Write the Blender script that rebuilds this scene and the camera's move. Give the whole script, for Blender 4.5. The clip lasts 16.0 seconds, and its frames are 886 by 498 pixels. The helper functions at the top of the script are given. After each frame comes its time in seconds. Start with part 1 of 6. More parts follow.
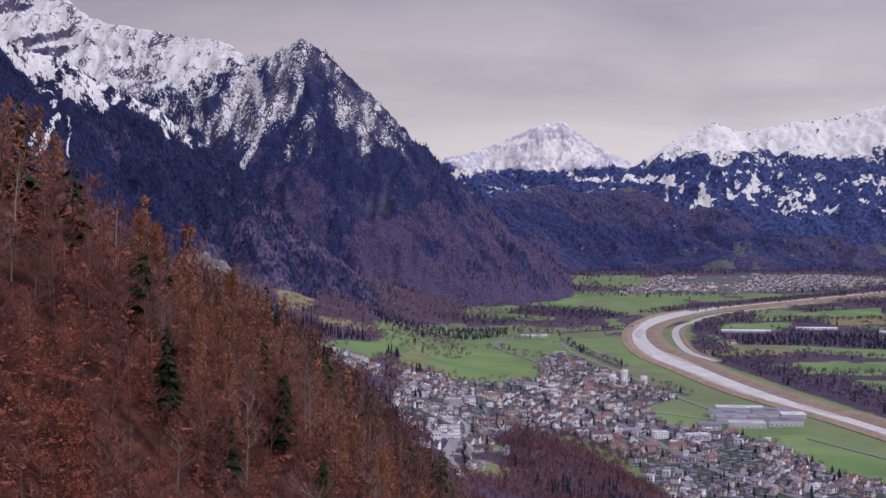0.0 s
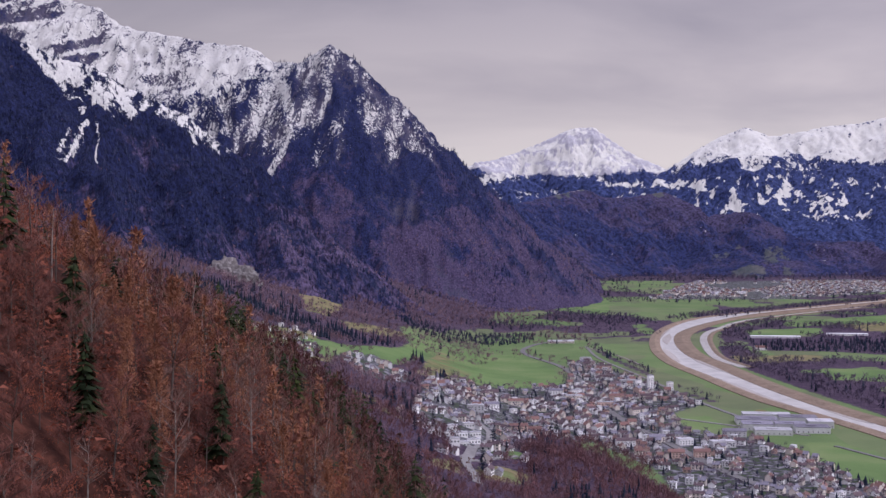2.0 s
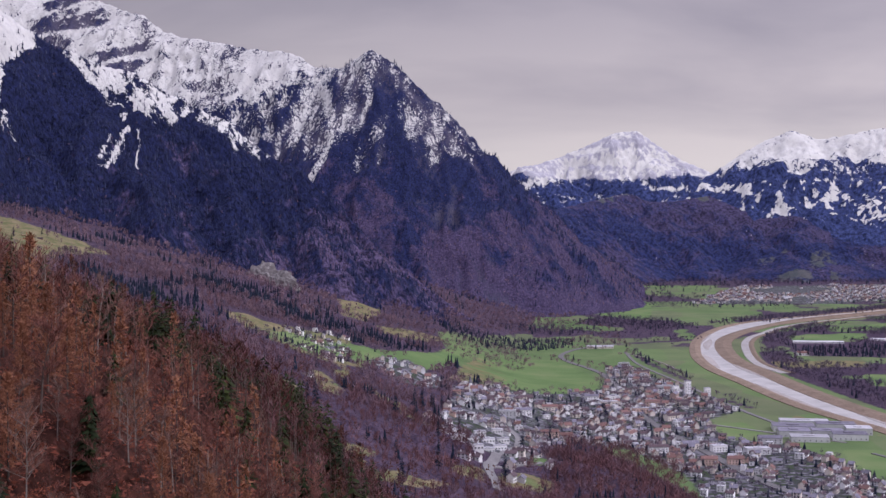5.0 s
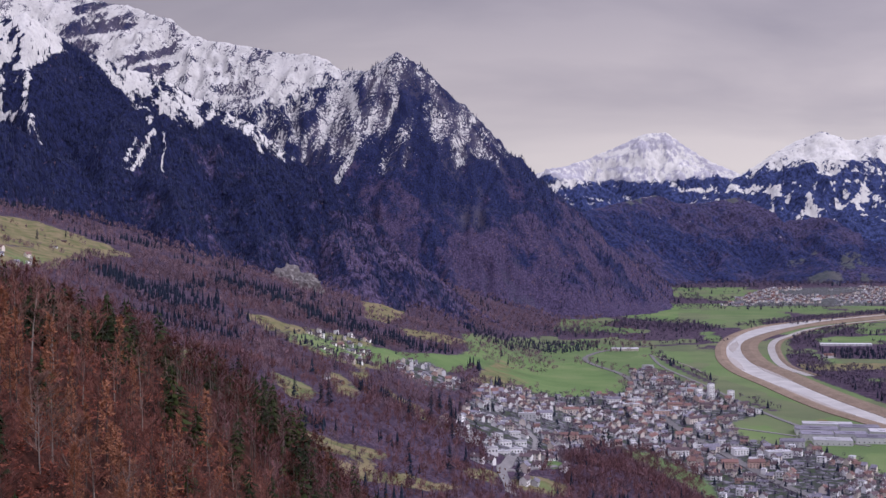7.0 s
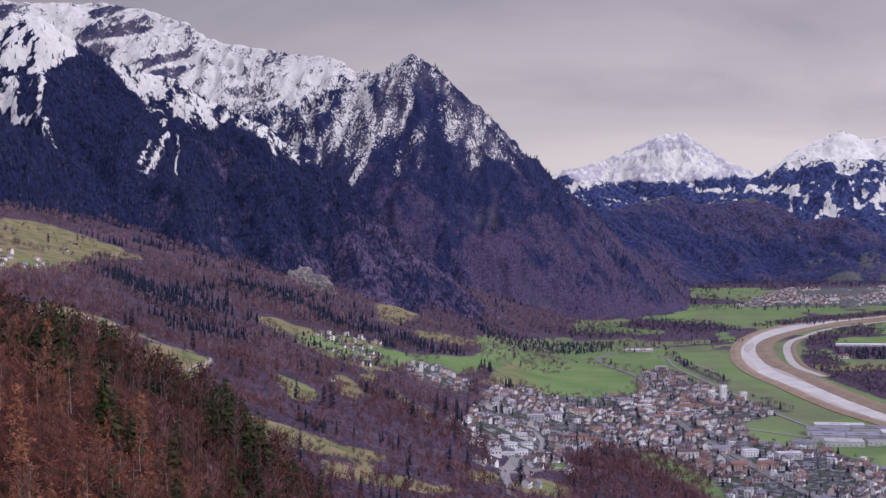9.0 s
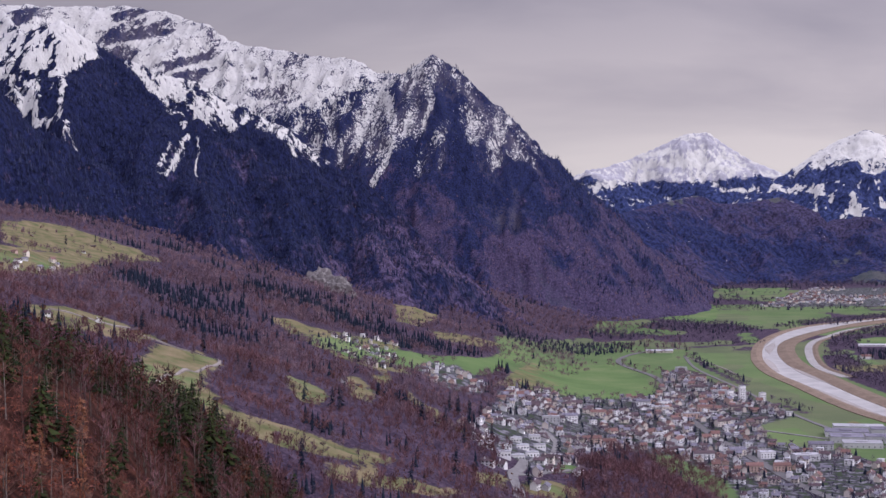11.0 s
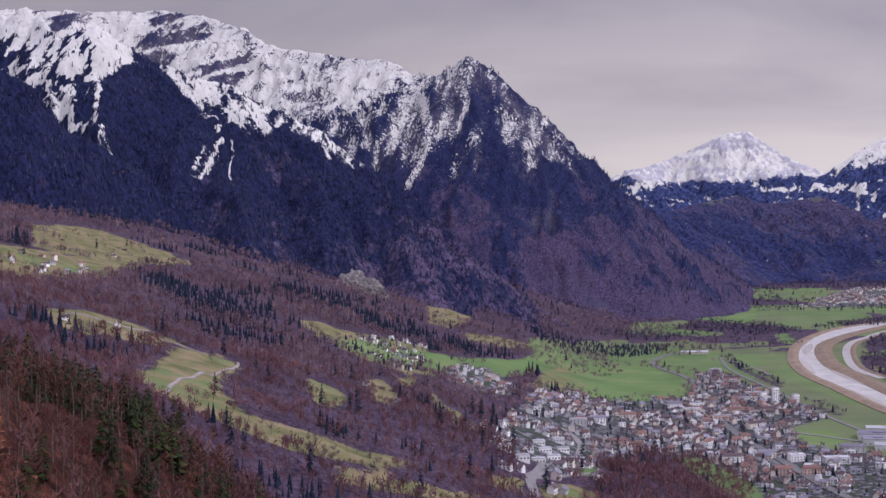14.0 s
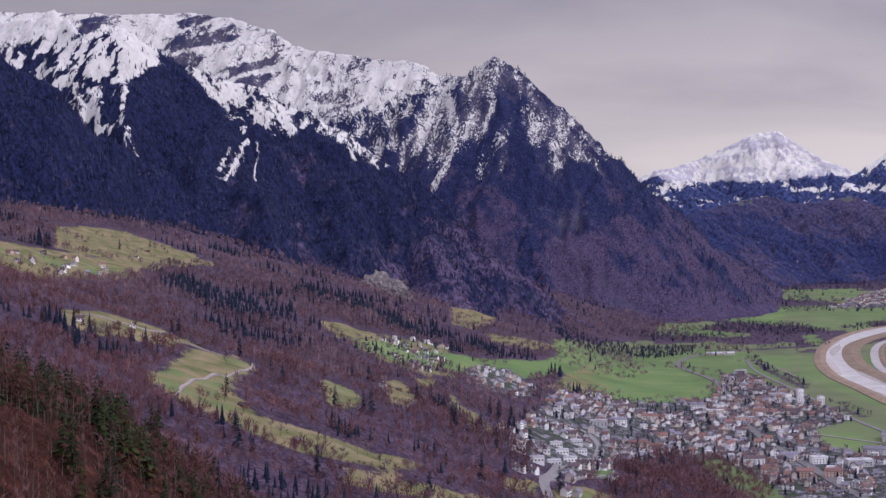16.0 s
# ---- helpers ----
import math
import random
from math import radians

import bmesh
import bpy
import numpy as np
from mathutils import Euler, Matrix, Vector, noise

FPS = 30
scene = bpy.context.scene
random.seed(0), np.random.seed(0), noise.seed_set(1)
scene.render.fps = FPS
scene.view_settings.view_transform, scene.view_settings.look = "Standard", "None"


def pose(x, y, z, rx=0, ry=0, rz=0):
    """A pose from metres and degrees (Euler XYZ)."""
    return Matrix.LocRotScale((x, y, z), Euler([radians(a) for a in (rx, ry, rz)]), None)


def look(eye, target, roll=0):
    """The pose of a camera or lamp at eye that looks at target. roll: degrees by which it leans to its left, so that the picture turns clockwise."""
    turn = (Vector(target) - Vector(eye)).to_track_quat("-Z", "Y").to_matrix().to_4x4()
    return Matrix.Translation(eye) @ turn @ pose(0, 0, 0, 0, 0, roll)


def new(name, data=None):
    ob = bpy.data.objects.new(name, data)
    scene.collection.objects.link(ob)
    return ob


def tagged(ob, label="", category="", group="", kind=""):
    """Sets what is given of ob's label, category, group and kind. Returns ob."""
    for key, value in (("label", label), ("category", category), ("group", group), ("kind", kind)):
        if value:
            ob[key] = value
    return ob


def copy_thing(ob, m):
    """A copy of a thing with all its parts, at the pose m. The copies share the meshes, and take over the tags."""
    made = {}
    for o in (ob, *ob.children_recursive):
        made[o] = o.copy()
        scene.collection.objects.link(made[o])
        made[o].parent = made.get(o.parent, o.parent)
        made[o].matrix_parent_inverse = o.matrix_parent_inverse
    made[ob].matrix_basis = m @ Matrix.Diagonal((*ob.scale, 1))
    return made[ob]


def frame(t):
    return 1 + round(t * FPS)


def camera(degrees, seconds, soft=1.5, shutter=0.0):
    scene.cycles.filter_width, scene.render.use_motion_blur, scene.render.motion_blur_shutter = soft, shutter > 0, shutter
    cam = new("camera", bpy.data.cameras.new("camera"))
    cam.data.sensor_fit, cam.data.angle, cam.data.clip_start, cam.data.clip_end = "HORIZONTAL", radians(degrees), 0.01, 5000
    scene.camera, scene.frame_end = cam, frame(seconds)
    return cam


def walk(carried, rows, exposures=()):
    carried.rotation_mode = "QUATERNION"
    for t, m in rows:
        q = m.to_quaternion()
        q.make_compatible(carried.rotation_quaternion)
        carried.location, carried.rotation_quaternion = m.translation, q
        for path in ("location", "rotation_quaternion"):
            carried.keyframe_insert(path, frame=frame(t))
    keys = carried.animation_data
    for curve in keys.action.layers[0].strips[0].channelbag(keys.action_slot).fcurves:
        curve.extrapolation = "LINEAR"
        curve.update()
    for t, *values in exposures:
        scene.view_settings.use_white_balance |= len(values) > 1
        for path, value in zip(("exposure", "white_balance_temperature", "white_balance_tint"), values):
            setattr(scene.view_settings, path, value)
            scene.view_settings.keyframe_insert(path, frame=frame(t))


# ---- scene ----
cam = camera(37.56, 16.0, 1.5)
ROWS = [
    (0, 0.00, 0.00, 148.18, 88.750, -0.000, -0.000),
    (0.5, 1.27, 0.76, 148.10, 88.812, 0.039, 0.386),
    (1, 2.69, 1.57, 148.05, 88.873, 0.060, 0.722),
    (1.5, 4.22, 2.43, 148.01, 88.932, 0.071, 1.048),
    (2, 5.88, 3.33, 147.94, 88.995, 0.075, 1.366),
    (2.5, 7.62, 4.23, 147.87, 89.048, 0.089, 1.696),
    (3, 9.39, 5.10, 147.87, 89.089, 0.093, 2.086),
    (3.5, 11.16, 5.90, 147.89, 89.120, 0.113, 2.415),
    (4, 12.96, 6.61, 147.91, 89.155, 0.148, 2.729),
    (6.5, 22.02, 9.73, 147.90, 89.279, 0.279, 4.446),
    (7, 23.89, 10.34, 147.88, 89.310, 0.311, 4.734),
    (7.5, 25.80, 10.94, 147.83, 89.339, 0.368, 4.960),
    (8, 27.73, 11.59, 147.76, 89.344, 0.429, 5.157),
    (8.5, 29.67, 12.31, 147.73, 89.373, 0.482, 5.340),
    (9, 31.60, 13.11, 147.74, 89.380, 0.542, 5.587),
    (11.5, 40.81, 17.26, 147.72, 89.446, 0.787, 6.974),
    (12, 42.60, 18.09, 147.74, 89.452, 0.842, 7.254),
    (12.5, 44.37, 18.92, 147.77, 89.459, 0.905, 7.553),
    (13, 46.15, 19.76, 147.77, 89.482, 0.968, 7.879),
    (13.5, 47.95, 20.62, 147.77, 89.497, 1.027, 8.223),
    (14, 49.75, 21.48, 147.76, 89.526, 1.058, 8.535),
    (14.5, 51.54, 22.34, 147.74, 89.536, 1.059, 8.848),
    (15, 53.29, 23.20, 147.72, 89.559, 1.108, 9.175),
    (15.5, 55.03, 24.05, 147.68, 89.568, 1.133, 9.525),
    (16, 56.77, 24.91, 147.63, 89.591, 1.145, 9.867),
]
walk(cam, [(t, pose(x, y, z, rx, ry, rz)) for t, x, y, z, rx, ry, rz in ROWS], [(0.0, 0.0, 5750, 21), (16.0, 0.0, 5750, 21)])

# ---- sky, sun ----
world = bpy.data.worlds.new("overcast_sky")
scene.world = world
world.use_nodes = True
wt = world.node_tree
wt.nodes.clear()


def wnode(kind, **kw):
    n = wt.nodes.new(kind)
    for k, v in kw.items():
        n.inputs[k].default_value = v
    return n


SUN_EL, SUN_ROT = 40.0, 108.0
sky = wt.nodes.new("ShaderNodeTexSky")
sky.sky_type, sky.sun_disc = "NISHITA", False
sky.sun_elevation, sky.sun_rotation = radians(SUN_EL), radians(SUN_ROT)
sky_gain = wt.nodes.new("ShaderNodeVectorMath")
sky_gain.operation = "SCALE"
sky_gain.inputs["Scale"].default_value = 0.06
wt.links.new(sky.outputs[0], sky_gain.inputs[0])
coord = wt.nodes.new("ShaderNodeTexCoord")
split = wt.nodes.new("ShaderNodeSeparateXYZ")
wt.links.new(coord.outputs["Generated"], split.inputs[0])
# cloud deck: soft, stretched noise over the direction, lighter low down
stretch = wt.nodes.new("ShaderNodeMapping")
stretch.inputs["Scale"].default_value = (2.2, 2.2, 9.0)
stretch.inputs["Location"].default_value = (0.7, 0.3, 0.2)
wt.links.new(coord.outputs["Generated"], stretch.inputs["Vector"])
cloud_noise = wnode("ShaderNodeTexNoise", Scale=1.6, Detail=5.0, Roughness=0.5, Distortion=0.35)
wt.links.new(stretch.outputs[0], cloud_noise.inputs["Vector"])
height_ramp = wt.nodes.new("ShaderNodeValToRGB")
cr = height_ramp.color_ramp
cr.elements[0].position, cr.elements[0].color = 0.0, (0.70, 0.63, 0.54, 1)
cr.elements[1].position, cr.elements[1].color = 1.0, (0.95, 0.93, 1.04, 1)
for p_, c_ in ((0.05, (0.68, 0.61, 0.53, 1)), (0.10, (0.57, 0.505, 0.46, 1)), (0.165, (0.43, 0.385, 0.375, 1)), (0.28, (0.42, 0.385, 0.38, 1)), (0.5, (0.78, 0.745, 0.82, 1))):
    e_ = cr.elements.new(p_)
    e_.color = c_
wt.links.new(split.outputs["Z"], height_ramp.inputs[0])
cloud_ramp = wt.nodes.new("ShaderNodeValToRGB")
cloud_ramp.color_ramp.elements[0].position, cloud_ramp.color_ramp.elements[0].color = 0.36, (0.84, 0.84, 0.88, 1)
cloud_ramp.color_ramp.elements[1].position, cloud_ramp.color_ramp.elements[1].color = 0.62, (1.10, 1.09, 1.08, 1)
wt.links.new(cloud_noise.outputs["Fac"], cloud_ramp.inputs[0])
deck = wt.nodes.new("ShaderNodeMix")
deck.data_type, deck.blend_type = "RGBA", "MULTIPLY"
deck.inputs["Factor"].default_value = 1.0
wt.links.new(height_ramp.outputs[0], deck.inputs["A"])
wt.links.new(cloud_ramp.outputs[0], deck.inputs["B"])
# the veiled sun brightens the deck on its side
toward = wt.nodes.new("ShaderNodeVectorMath")
toward.operation = "DOT_PRODUCT"
toward.inputs[1].default_value = (math.sin(radians(SUN_ROT)) * math.cos(radians(SUN_EL)), math.cos(radians(SUN_ROT)) * math.cos(radians(SUN_EL)), math.sin(radians(SUN_EL)))
wt.links.new(coord.outputs["Generated"], toward.inputs[0])
glow = wt.nodes.new("ShaderNodeMapRange")
glow.inputs["From Min"].default_value, glow.inputs["From Max"].default_value = -0.45, 0.9
glow.inputs["To Min"].default_value, glow.inputs["To Max"].default_value = 0.85, 1.46
wt.links.new(toward.outputs["Value"], glow.inputs["Value"])
deck_gain = wt.nodes.new("ShaderNodeVectorMath")
deck_gain.operation = "SCALE"
wt.links.new(deck.outputs["Result"], deck_gain.inputs[0])
wt.links.new(glow.outputs["Result"], deck_gain.inputs["Scale"])
sky_mix = wt.nodes.new("ShaderNodeMix")
sky_mix.data_type = "RGBA"
sky_mix.inputs["Factor"].default_value = 0.94
wt.links.new(sky_gain.outputs[0], sky_mix.inputs["A"])
wt.links.new(deck_gain.outputs[0], sky_mix.inputs["B"])
background = wnode("ShaderNodeBackground", Strength=1.0)
wt.links.new(sky_mix.outputs["Result"], background.inputs["Color"])
wout = wt.nodes.new("ShaderNodeOutputWorld")
wt.links.new(background.outputs[0], wout.inputs[0])

sun_data = bpy.data.lights.new("sun", "SUN")
sun_data.energy, sun_data.angle, sun_data.color = 1.6, radians(14), (1.0, 0.95, 0.88)
sun = new("sun", sun_data)
sun.matrix_world = look((0, 0, 900), (-math.sin(radians(SUN_ROT)), -math.cos(radians(SUN_ROT)), 900 - math.tan(radians(SUN_EL))))

# ---- the lie of the land: all plans below are in units of S metres ----
S = 62.0
rng = np.random.RandomState(11)


def lattice(i, j, seed):
    n = (i * 374761393 + j * 668265263 + seed * 974711) & 0x7FFFFFFF
    n = ((n ^ (n >> 13)) * 1274126177) & 0x7FFFFFFF
    return ((n ^ (n >> 16)) & 0xFFFF) / 32767.5 - 1.0


def noise2(x, y, seed=0):
    xi, yi = np.floor(x).astype(np.int64), np.floor(y).astype(np.int64)
    u, v = x - xi, y - yi
    u, v = u * u * (3 - 2 * u), v * v * (3 - 2 * v)
    a = lattice(xi, yi, seed) * (1 - u) + lattice(xi + 1, yi, seed) * u
    b = lattice(xi, yi + 1, seed) * (1 - u) + lattice(xi + 1, yi + 1, seed) * u
    return a * (1 - v) + b * v


def fbm(x, y, octaves=5, seed=0, gain=0.5, ridged=False):
    total, amp = 0.0, 1.0
    for o in range(octaves):
        n = noise2(x, y, seed + o * 17)
        total = total + amp * ((1 - 2 * np.abs(n)) if ridged else n)
        x, y = 1.6 * x - 1.2 * y + 7.3, 1.2 * x + 1.6 * y - 3.1
        amp *= gain
    return total


def smoothstep(a, b, v):
    t = np.clip((v - a) / (b - a), 0, 1)
    return t * t * (3 - 2 * t)


def soft_max(a, b, k):
    h = np.clip(0.5 + 0.5 * (a - b) / k, 0, 1)
    return b + (a - b) * h + k * h * (1 - h)


def inside(x, y, pts, soft):
    """1 inside the polygon, 0 outside, over a seam of the width soft."""
    x, y = np.asarray(x, float), np.asarray(y, float)
    best, odd = np.full(x.shape, 1e9), np.zeros(x.shape, bool)
    for (ax, ay), (bx, by) in zip(pts, pts[1:] + pts[:1]):
        dx, dy = bx - ax, by - ay
        t = np.clip(((x - ax) * dx + (y - ay) * dy) / (dx * dx + dy * dy), 0, 1)
        best = np.minimum(best, np.hypot(x - ax - t * dx, y - ay - t * dy))
        with np.errstate(divide="ignore", invalid="ignore"):
            cross = ((ay > y) != (by > y)) & (x < dx * (y - ay) / (dy if dy else 1e-9) + ax)
        odd ^= cross
    return smoothstep(-soft, soft, np.where(odd, best, -best))


FOOT_Y = [-20, 4, 8, 10, 12, 16, 26, 34, 40, 90]
FOOT_X = [2.6, 2.6, 2.5, 2.2, 1.5, 0.85, -0.3, 0.6, 1.0, 1.0]
NEAR_Y = [-30, -6, -1, 0.5, 1.09, 1.5, 2.1, 2.5, 3.1, 3.6, 5, 7, 9, 12]
NEAR_Z = [0.2, 0.9, 1.6, 2.05, 2.19, 2.27, 2.21, 2.14, 2.00, 1.77, 1.18, 0.5, -0.5, -4]


def near_spur(x, y):
    """The steep spur: it falls to the right, and levels off up to the left."""
    d = -(x + 0.27)
    climb = np.interp(y, [1.5, 2.1, 3.2], [0.95, 0.45, 0.38])
    return np.interp(y, NEAR_Y, NEAR_Z) - 0.036 + np.where(d < 0, 1.02 * d, climb * 1.6 * (1 - np.exp(-d / 1.6)))


def ground_z(x, y):
    """Valley floor, the long slope that rises to the left, and the steep wooded spur beside the camera."""
    x, y = np.asarray(x, float), np.asarray(y, float)
    up = np.interp(y, FOOT_Y, FOOT_X) - x
    z = 0.32 * np.where(up > 6, up, np.log1p(np.exp(np.clip(up * 5, -50, 50))) / 5)
    z = np.where(z > 2.4, 2.4 + 1.2 * (1 - np.exp(-(z - 2.4) / 1.2)), z)
    z = z + smoothstep(0.3, 2.5, up) * (0.05 * fbm(x * 0.9, y * 0.9, 4, 3) + 0.02 * fbm(x * 3, y * 3, 3, 5))
    z = z + 0.16 * np.exp(-(((x - 1.0) / 0.55) ** 2 + ((y - 10.5) / 0.9) ** 2))
    near = near_spur(x, y)
    near = near + 0.02 * fbm(x * 6, y * 6, 3, 9)
    return soft_max(z, near, 0.12)


def ridge_field(X, Y, lines):
    """Highest of many crest lines, each with flanks that fall away from it."""
    Z = np.full(X.shape, -9.0)
    for pts, slope in lines:
        for (ax, ay, az), (bx, by, bz) in zip(pts, pts[1:]):
            dx, dy = bx - ax, by - ay
            t = np.clip(((X - ax) * dx + (Y - ay) * dy) / (dx * dx + dy * dy + 1e-9), 0, 1)
            d = np.hypot(X - ax - t * dx, Y - ay - t * dy)
            Z = np.maximum(Z, az + t * (bz - az) - slope * d)
    return Z


def sprout(pts, every, length, fall, slope, rs, sides=(1, -1), depth=2):
    """Side spurs down both flanks of a crest line, and smaller ones on those."""
    made = []
    for (ax, ay, az), (bx, by, bz) in zip(pts, pts[1:]):
        run = math.hypot(bx - ax, by - ay)
        for k in range(max(1, int(run / every))):
            for side in sides:
                t = (k + rs.uniform(0.1, 0.9)) / max(1, int(run / every))
                x, y, z = ax + t * (bx - ax), ay + t * (by - ay), az + t * (bz - az) - 0.02
                head = math.atan2(by - ay, bx - ax) + side * (math.pi / 2 + rs.uniform(-0.45, 0.45))
                line, left = [(x, y, z)], length * rs.uniform(0.6, 1.25)
                step = left / 3
                for _ in range(3):
                    head += rs.uniform(-0.3, 0.3)
                    x, y = x + step * math.cos(head), y + step * math.sin(head)
                    z -= step * fall * rs.uniform(0.85, 1.15)
                    line.append((x, y, z))
                made.append((line, slope))
                if depth > 1:
                    made += sprout(line, every * 0.5, length * 0.3, fall * 1.1, slope * 1.05, rs, (1, -1), depth - 1)
    return made


def sheet(name, X, Y, Z, material, attributes=()):
    """A height field as one mesh, in metres; attributes: named values per vertex."""
    rows, cols = X.shape
    me = bpy.data.meshes.new(name)
    me.vertices.add(rows * cols)
    me.vertices.foreach_set("co", (np.stack([X, Y, Z], -1) * S).astype(np.float32).ravel())
    i = np.arange(rows * cols).reshape(rows, cols)
    quads = np.stack([i[:-1, :-1], i[:-1, 1:], i[1:, 1:], i[1:, :-1]], -1).reshape(-1, 4)
    me.loops.add(quads.size)
    me.loops.foreach_set("vertex_index", quads.ravel().astype(np.int32))
    me.polygons.add(len(quads))
    me.polygons.foreach_set("loop_start", np.arange(0, quads.size, 4, dtype=np.int32))
    me.update(calc_edges=True)
    me.validate()
    me.polygons.foreach_set("use_smooth", np.ones(len(quads), bool))
    for key, values in attributes:
        at = me.attributes.new(key, "FLOAT", "POINT")
        at.data.foreach_set("value", np.asarray(values, np.float32).ravel())
    me.materials.append(material)
    return new(name, me)


def lerp_grid(x0, x1, y0, y1, step):
    return np.meshgrid(np.arange(x0, x1 + step / 2, step), np.arange(y0, y1 + step / 2, step))


# ---- materials ----
def material(name, roughness=0.9, specular=0.2):
    m = bpy.data.materials.new(name)
    m.use_nodes = True
    b = m.node_tree.nodes["Principled BSDF"]
    b.inputs["Roughness"].default_value = roughness
    b.inputs["Specular IOR Level"].default_value = specular
    return m, m.node_tree, b


def attr(nt, name):
    n = nt.nodes.new("ShaderNodeAttribute")
    n.attribute_name = name
    return n.outputs["Fac"]


def tex(nt, scale, detail=4.0, rough=0.55, kind="ShaderNodeTexNoise", squash=(1, 1, 1)):
    c = nt.nodes.new("ShaderNodeTexCoord")
    mp = nt.nodes.new("ShaderNodeMapping")
    mp.inputs["Scale"].default_value = squash
    nt.links.new(c.outputs["Object"], mp.inputs["Vector"])
    n = nt.nodes.new(kind)
    n.inputs["Scale"].default_value = scale
    if kind == "ShaderNodeTexNoise":
        n.inputs["Detail"].default_value, n.inputs["Roughness"].default_value = detail, rough
    nt.links.new(mp.outputs[0], n.inputs["Vector"])
    return n


def maths(nt, op, a, b=0.0, c=None):
    n = nt.nodes.new("ShaderNodeMath")
    n.operation = op
    for i, v in enumerate((a, b) if c is None else (a, b, c)):
        if isinstance(v, (int, float)):
            n.inputs[i].default_value = v
        else:
            nt.links.new(v, n.inputs[i])
    return n.outputs[0]


def step(nt, value, lo, hi):
    n = nt.nodes.new("ShaderNodeMapRange")
    n.interpolation_type = "SMOOTHSTEP"
    n.inputs["From Min"].default_value, n.inputs["From Max"].default_value = lo, hi
    nt.links.new(value, n.inputs["Value"])
    return n.outputs[0]


def blend(nt, fac, a, b, mode="MIX"):
    n = nt.nodes.new("ShaderNodeMix")
    n.data_type, n.blend_type = "RGBA", mode
    for key, v in (("Factor", fac), ("A", a), ("B", b)):
        if isinstance(v, tuple):
            n.inputs[key].default_value = (*v, 1)
        elif isinstance(v, (int, float)):
            n.inputs[key].default_value = v
        else:
            nt.links.new(v, n.inputs[key])
    return n.outputs["Result"]


def ramp(nt, value, *stops):
    n = nt.nodes.new("ShaderNodeValToRGB")
    el = n.color_ramp.elements
    el[0].position, el[0].color = stops[0][0], (*stops[0][1], 1)
    el[1].position, el[1].color = stops[-1][0], (*stops[-1][1], 1)
    for p, c in stops[1:-1]:
        el.new(p).color = (*c, 1)
    nt.links.new(value, n.inputs[0])
    return n.outputs[0]


def bump(nt, b, height, strength, distance):
    n = nt.nodes.new("ShaderNodeBump")
    n.inputs["Strength"].default_value, n.inputs["Distance"].default_value = strength, distance
    nt.links.new(height, n.inputs["Height"])
    nt.links.new(n.outputs[0], b.inputs["Normal"])


def speckled(name, dark, light, scale, roughness=0.9, relief=0.0, specular=0.2):
    """Two shades in grain and in broad patches, and another shift from thing to thing."""
    m, nt, b = material(name, roughness, specular)
    n1, n2 = tex(nt, scale, 5), tex(nt, scale * 0.13, 2)
    f = maths(nt, "ADD", maths(nt, "MULTIPLY", n1.outputs["Fac"], 0.6), maths(nt, "MULTIPLY", n2.outputs["Fac"], 0.4))
    col = ramp(nt, f, (0.32, dark), (0.68, light))
    info = nt.nodes.new("ShaderNodeObjectInfo")
    tint = ramp(nt, info.outputs["Random"], (0.0, (0.78, 0.78, 0.78)), (1.0, (1.2, 1.2, 1.2)))
    nt.links.new(blend(nt, 1.0, col, tint, "MULTIPLY"), b.inputs["Base Color"])
    if relief:
        bump(nt, b, n1.outputs["Fac"], 0.6, relief)
    return m


def foliage(name, shades, roughness=0.85):
    """Leaves or twigs whose shade changes from clump to clump and from tree to tree."""
    m, nt, b = material(name, roughness, 0.1)
    geo, info = nt.nodes.new("ShaderNodeNewGeometry"), nt.nodes.new("ShaderNodeObjectInfo")
    tree = maths(nt, "FRACT", maths(nt, "ADD", attr(nt, "tone"), info.outputs["Random"]))
    patch = step(nt, tex(nt, 0.012, 3).outputs["Fac"], 0.3, 0.7)
    v = maths(nt, "ADD", maths(nt, "MULTIPLY", geo.outputs["Random Per Island"], 0.30), maths(nt, "ADD", maths(nt, "MULTIPLY", tree, 0.42), maths(nt, "MULTIPLY", patch, 0.28)))
    nt.links.new(ramp(nt, v, *[(i / (len(shades) - 1), c) for i, c in enumerate(shades)]), b.inputs["Base Color"])
    return m


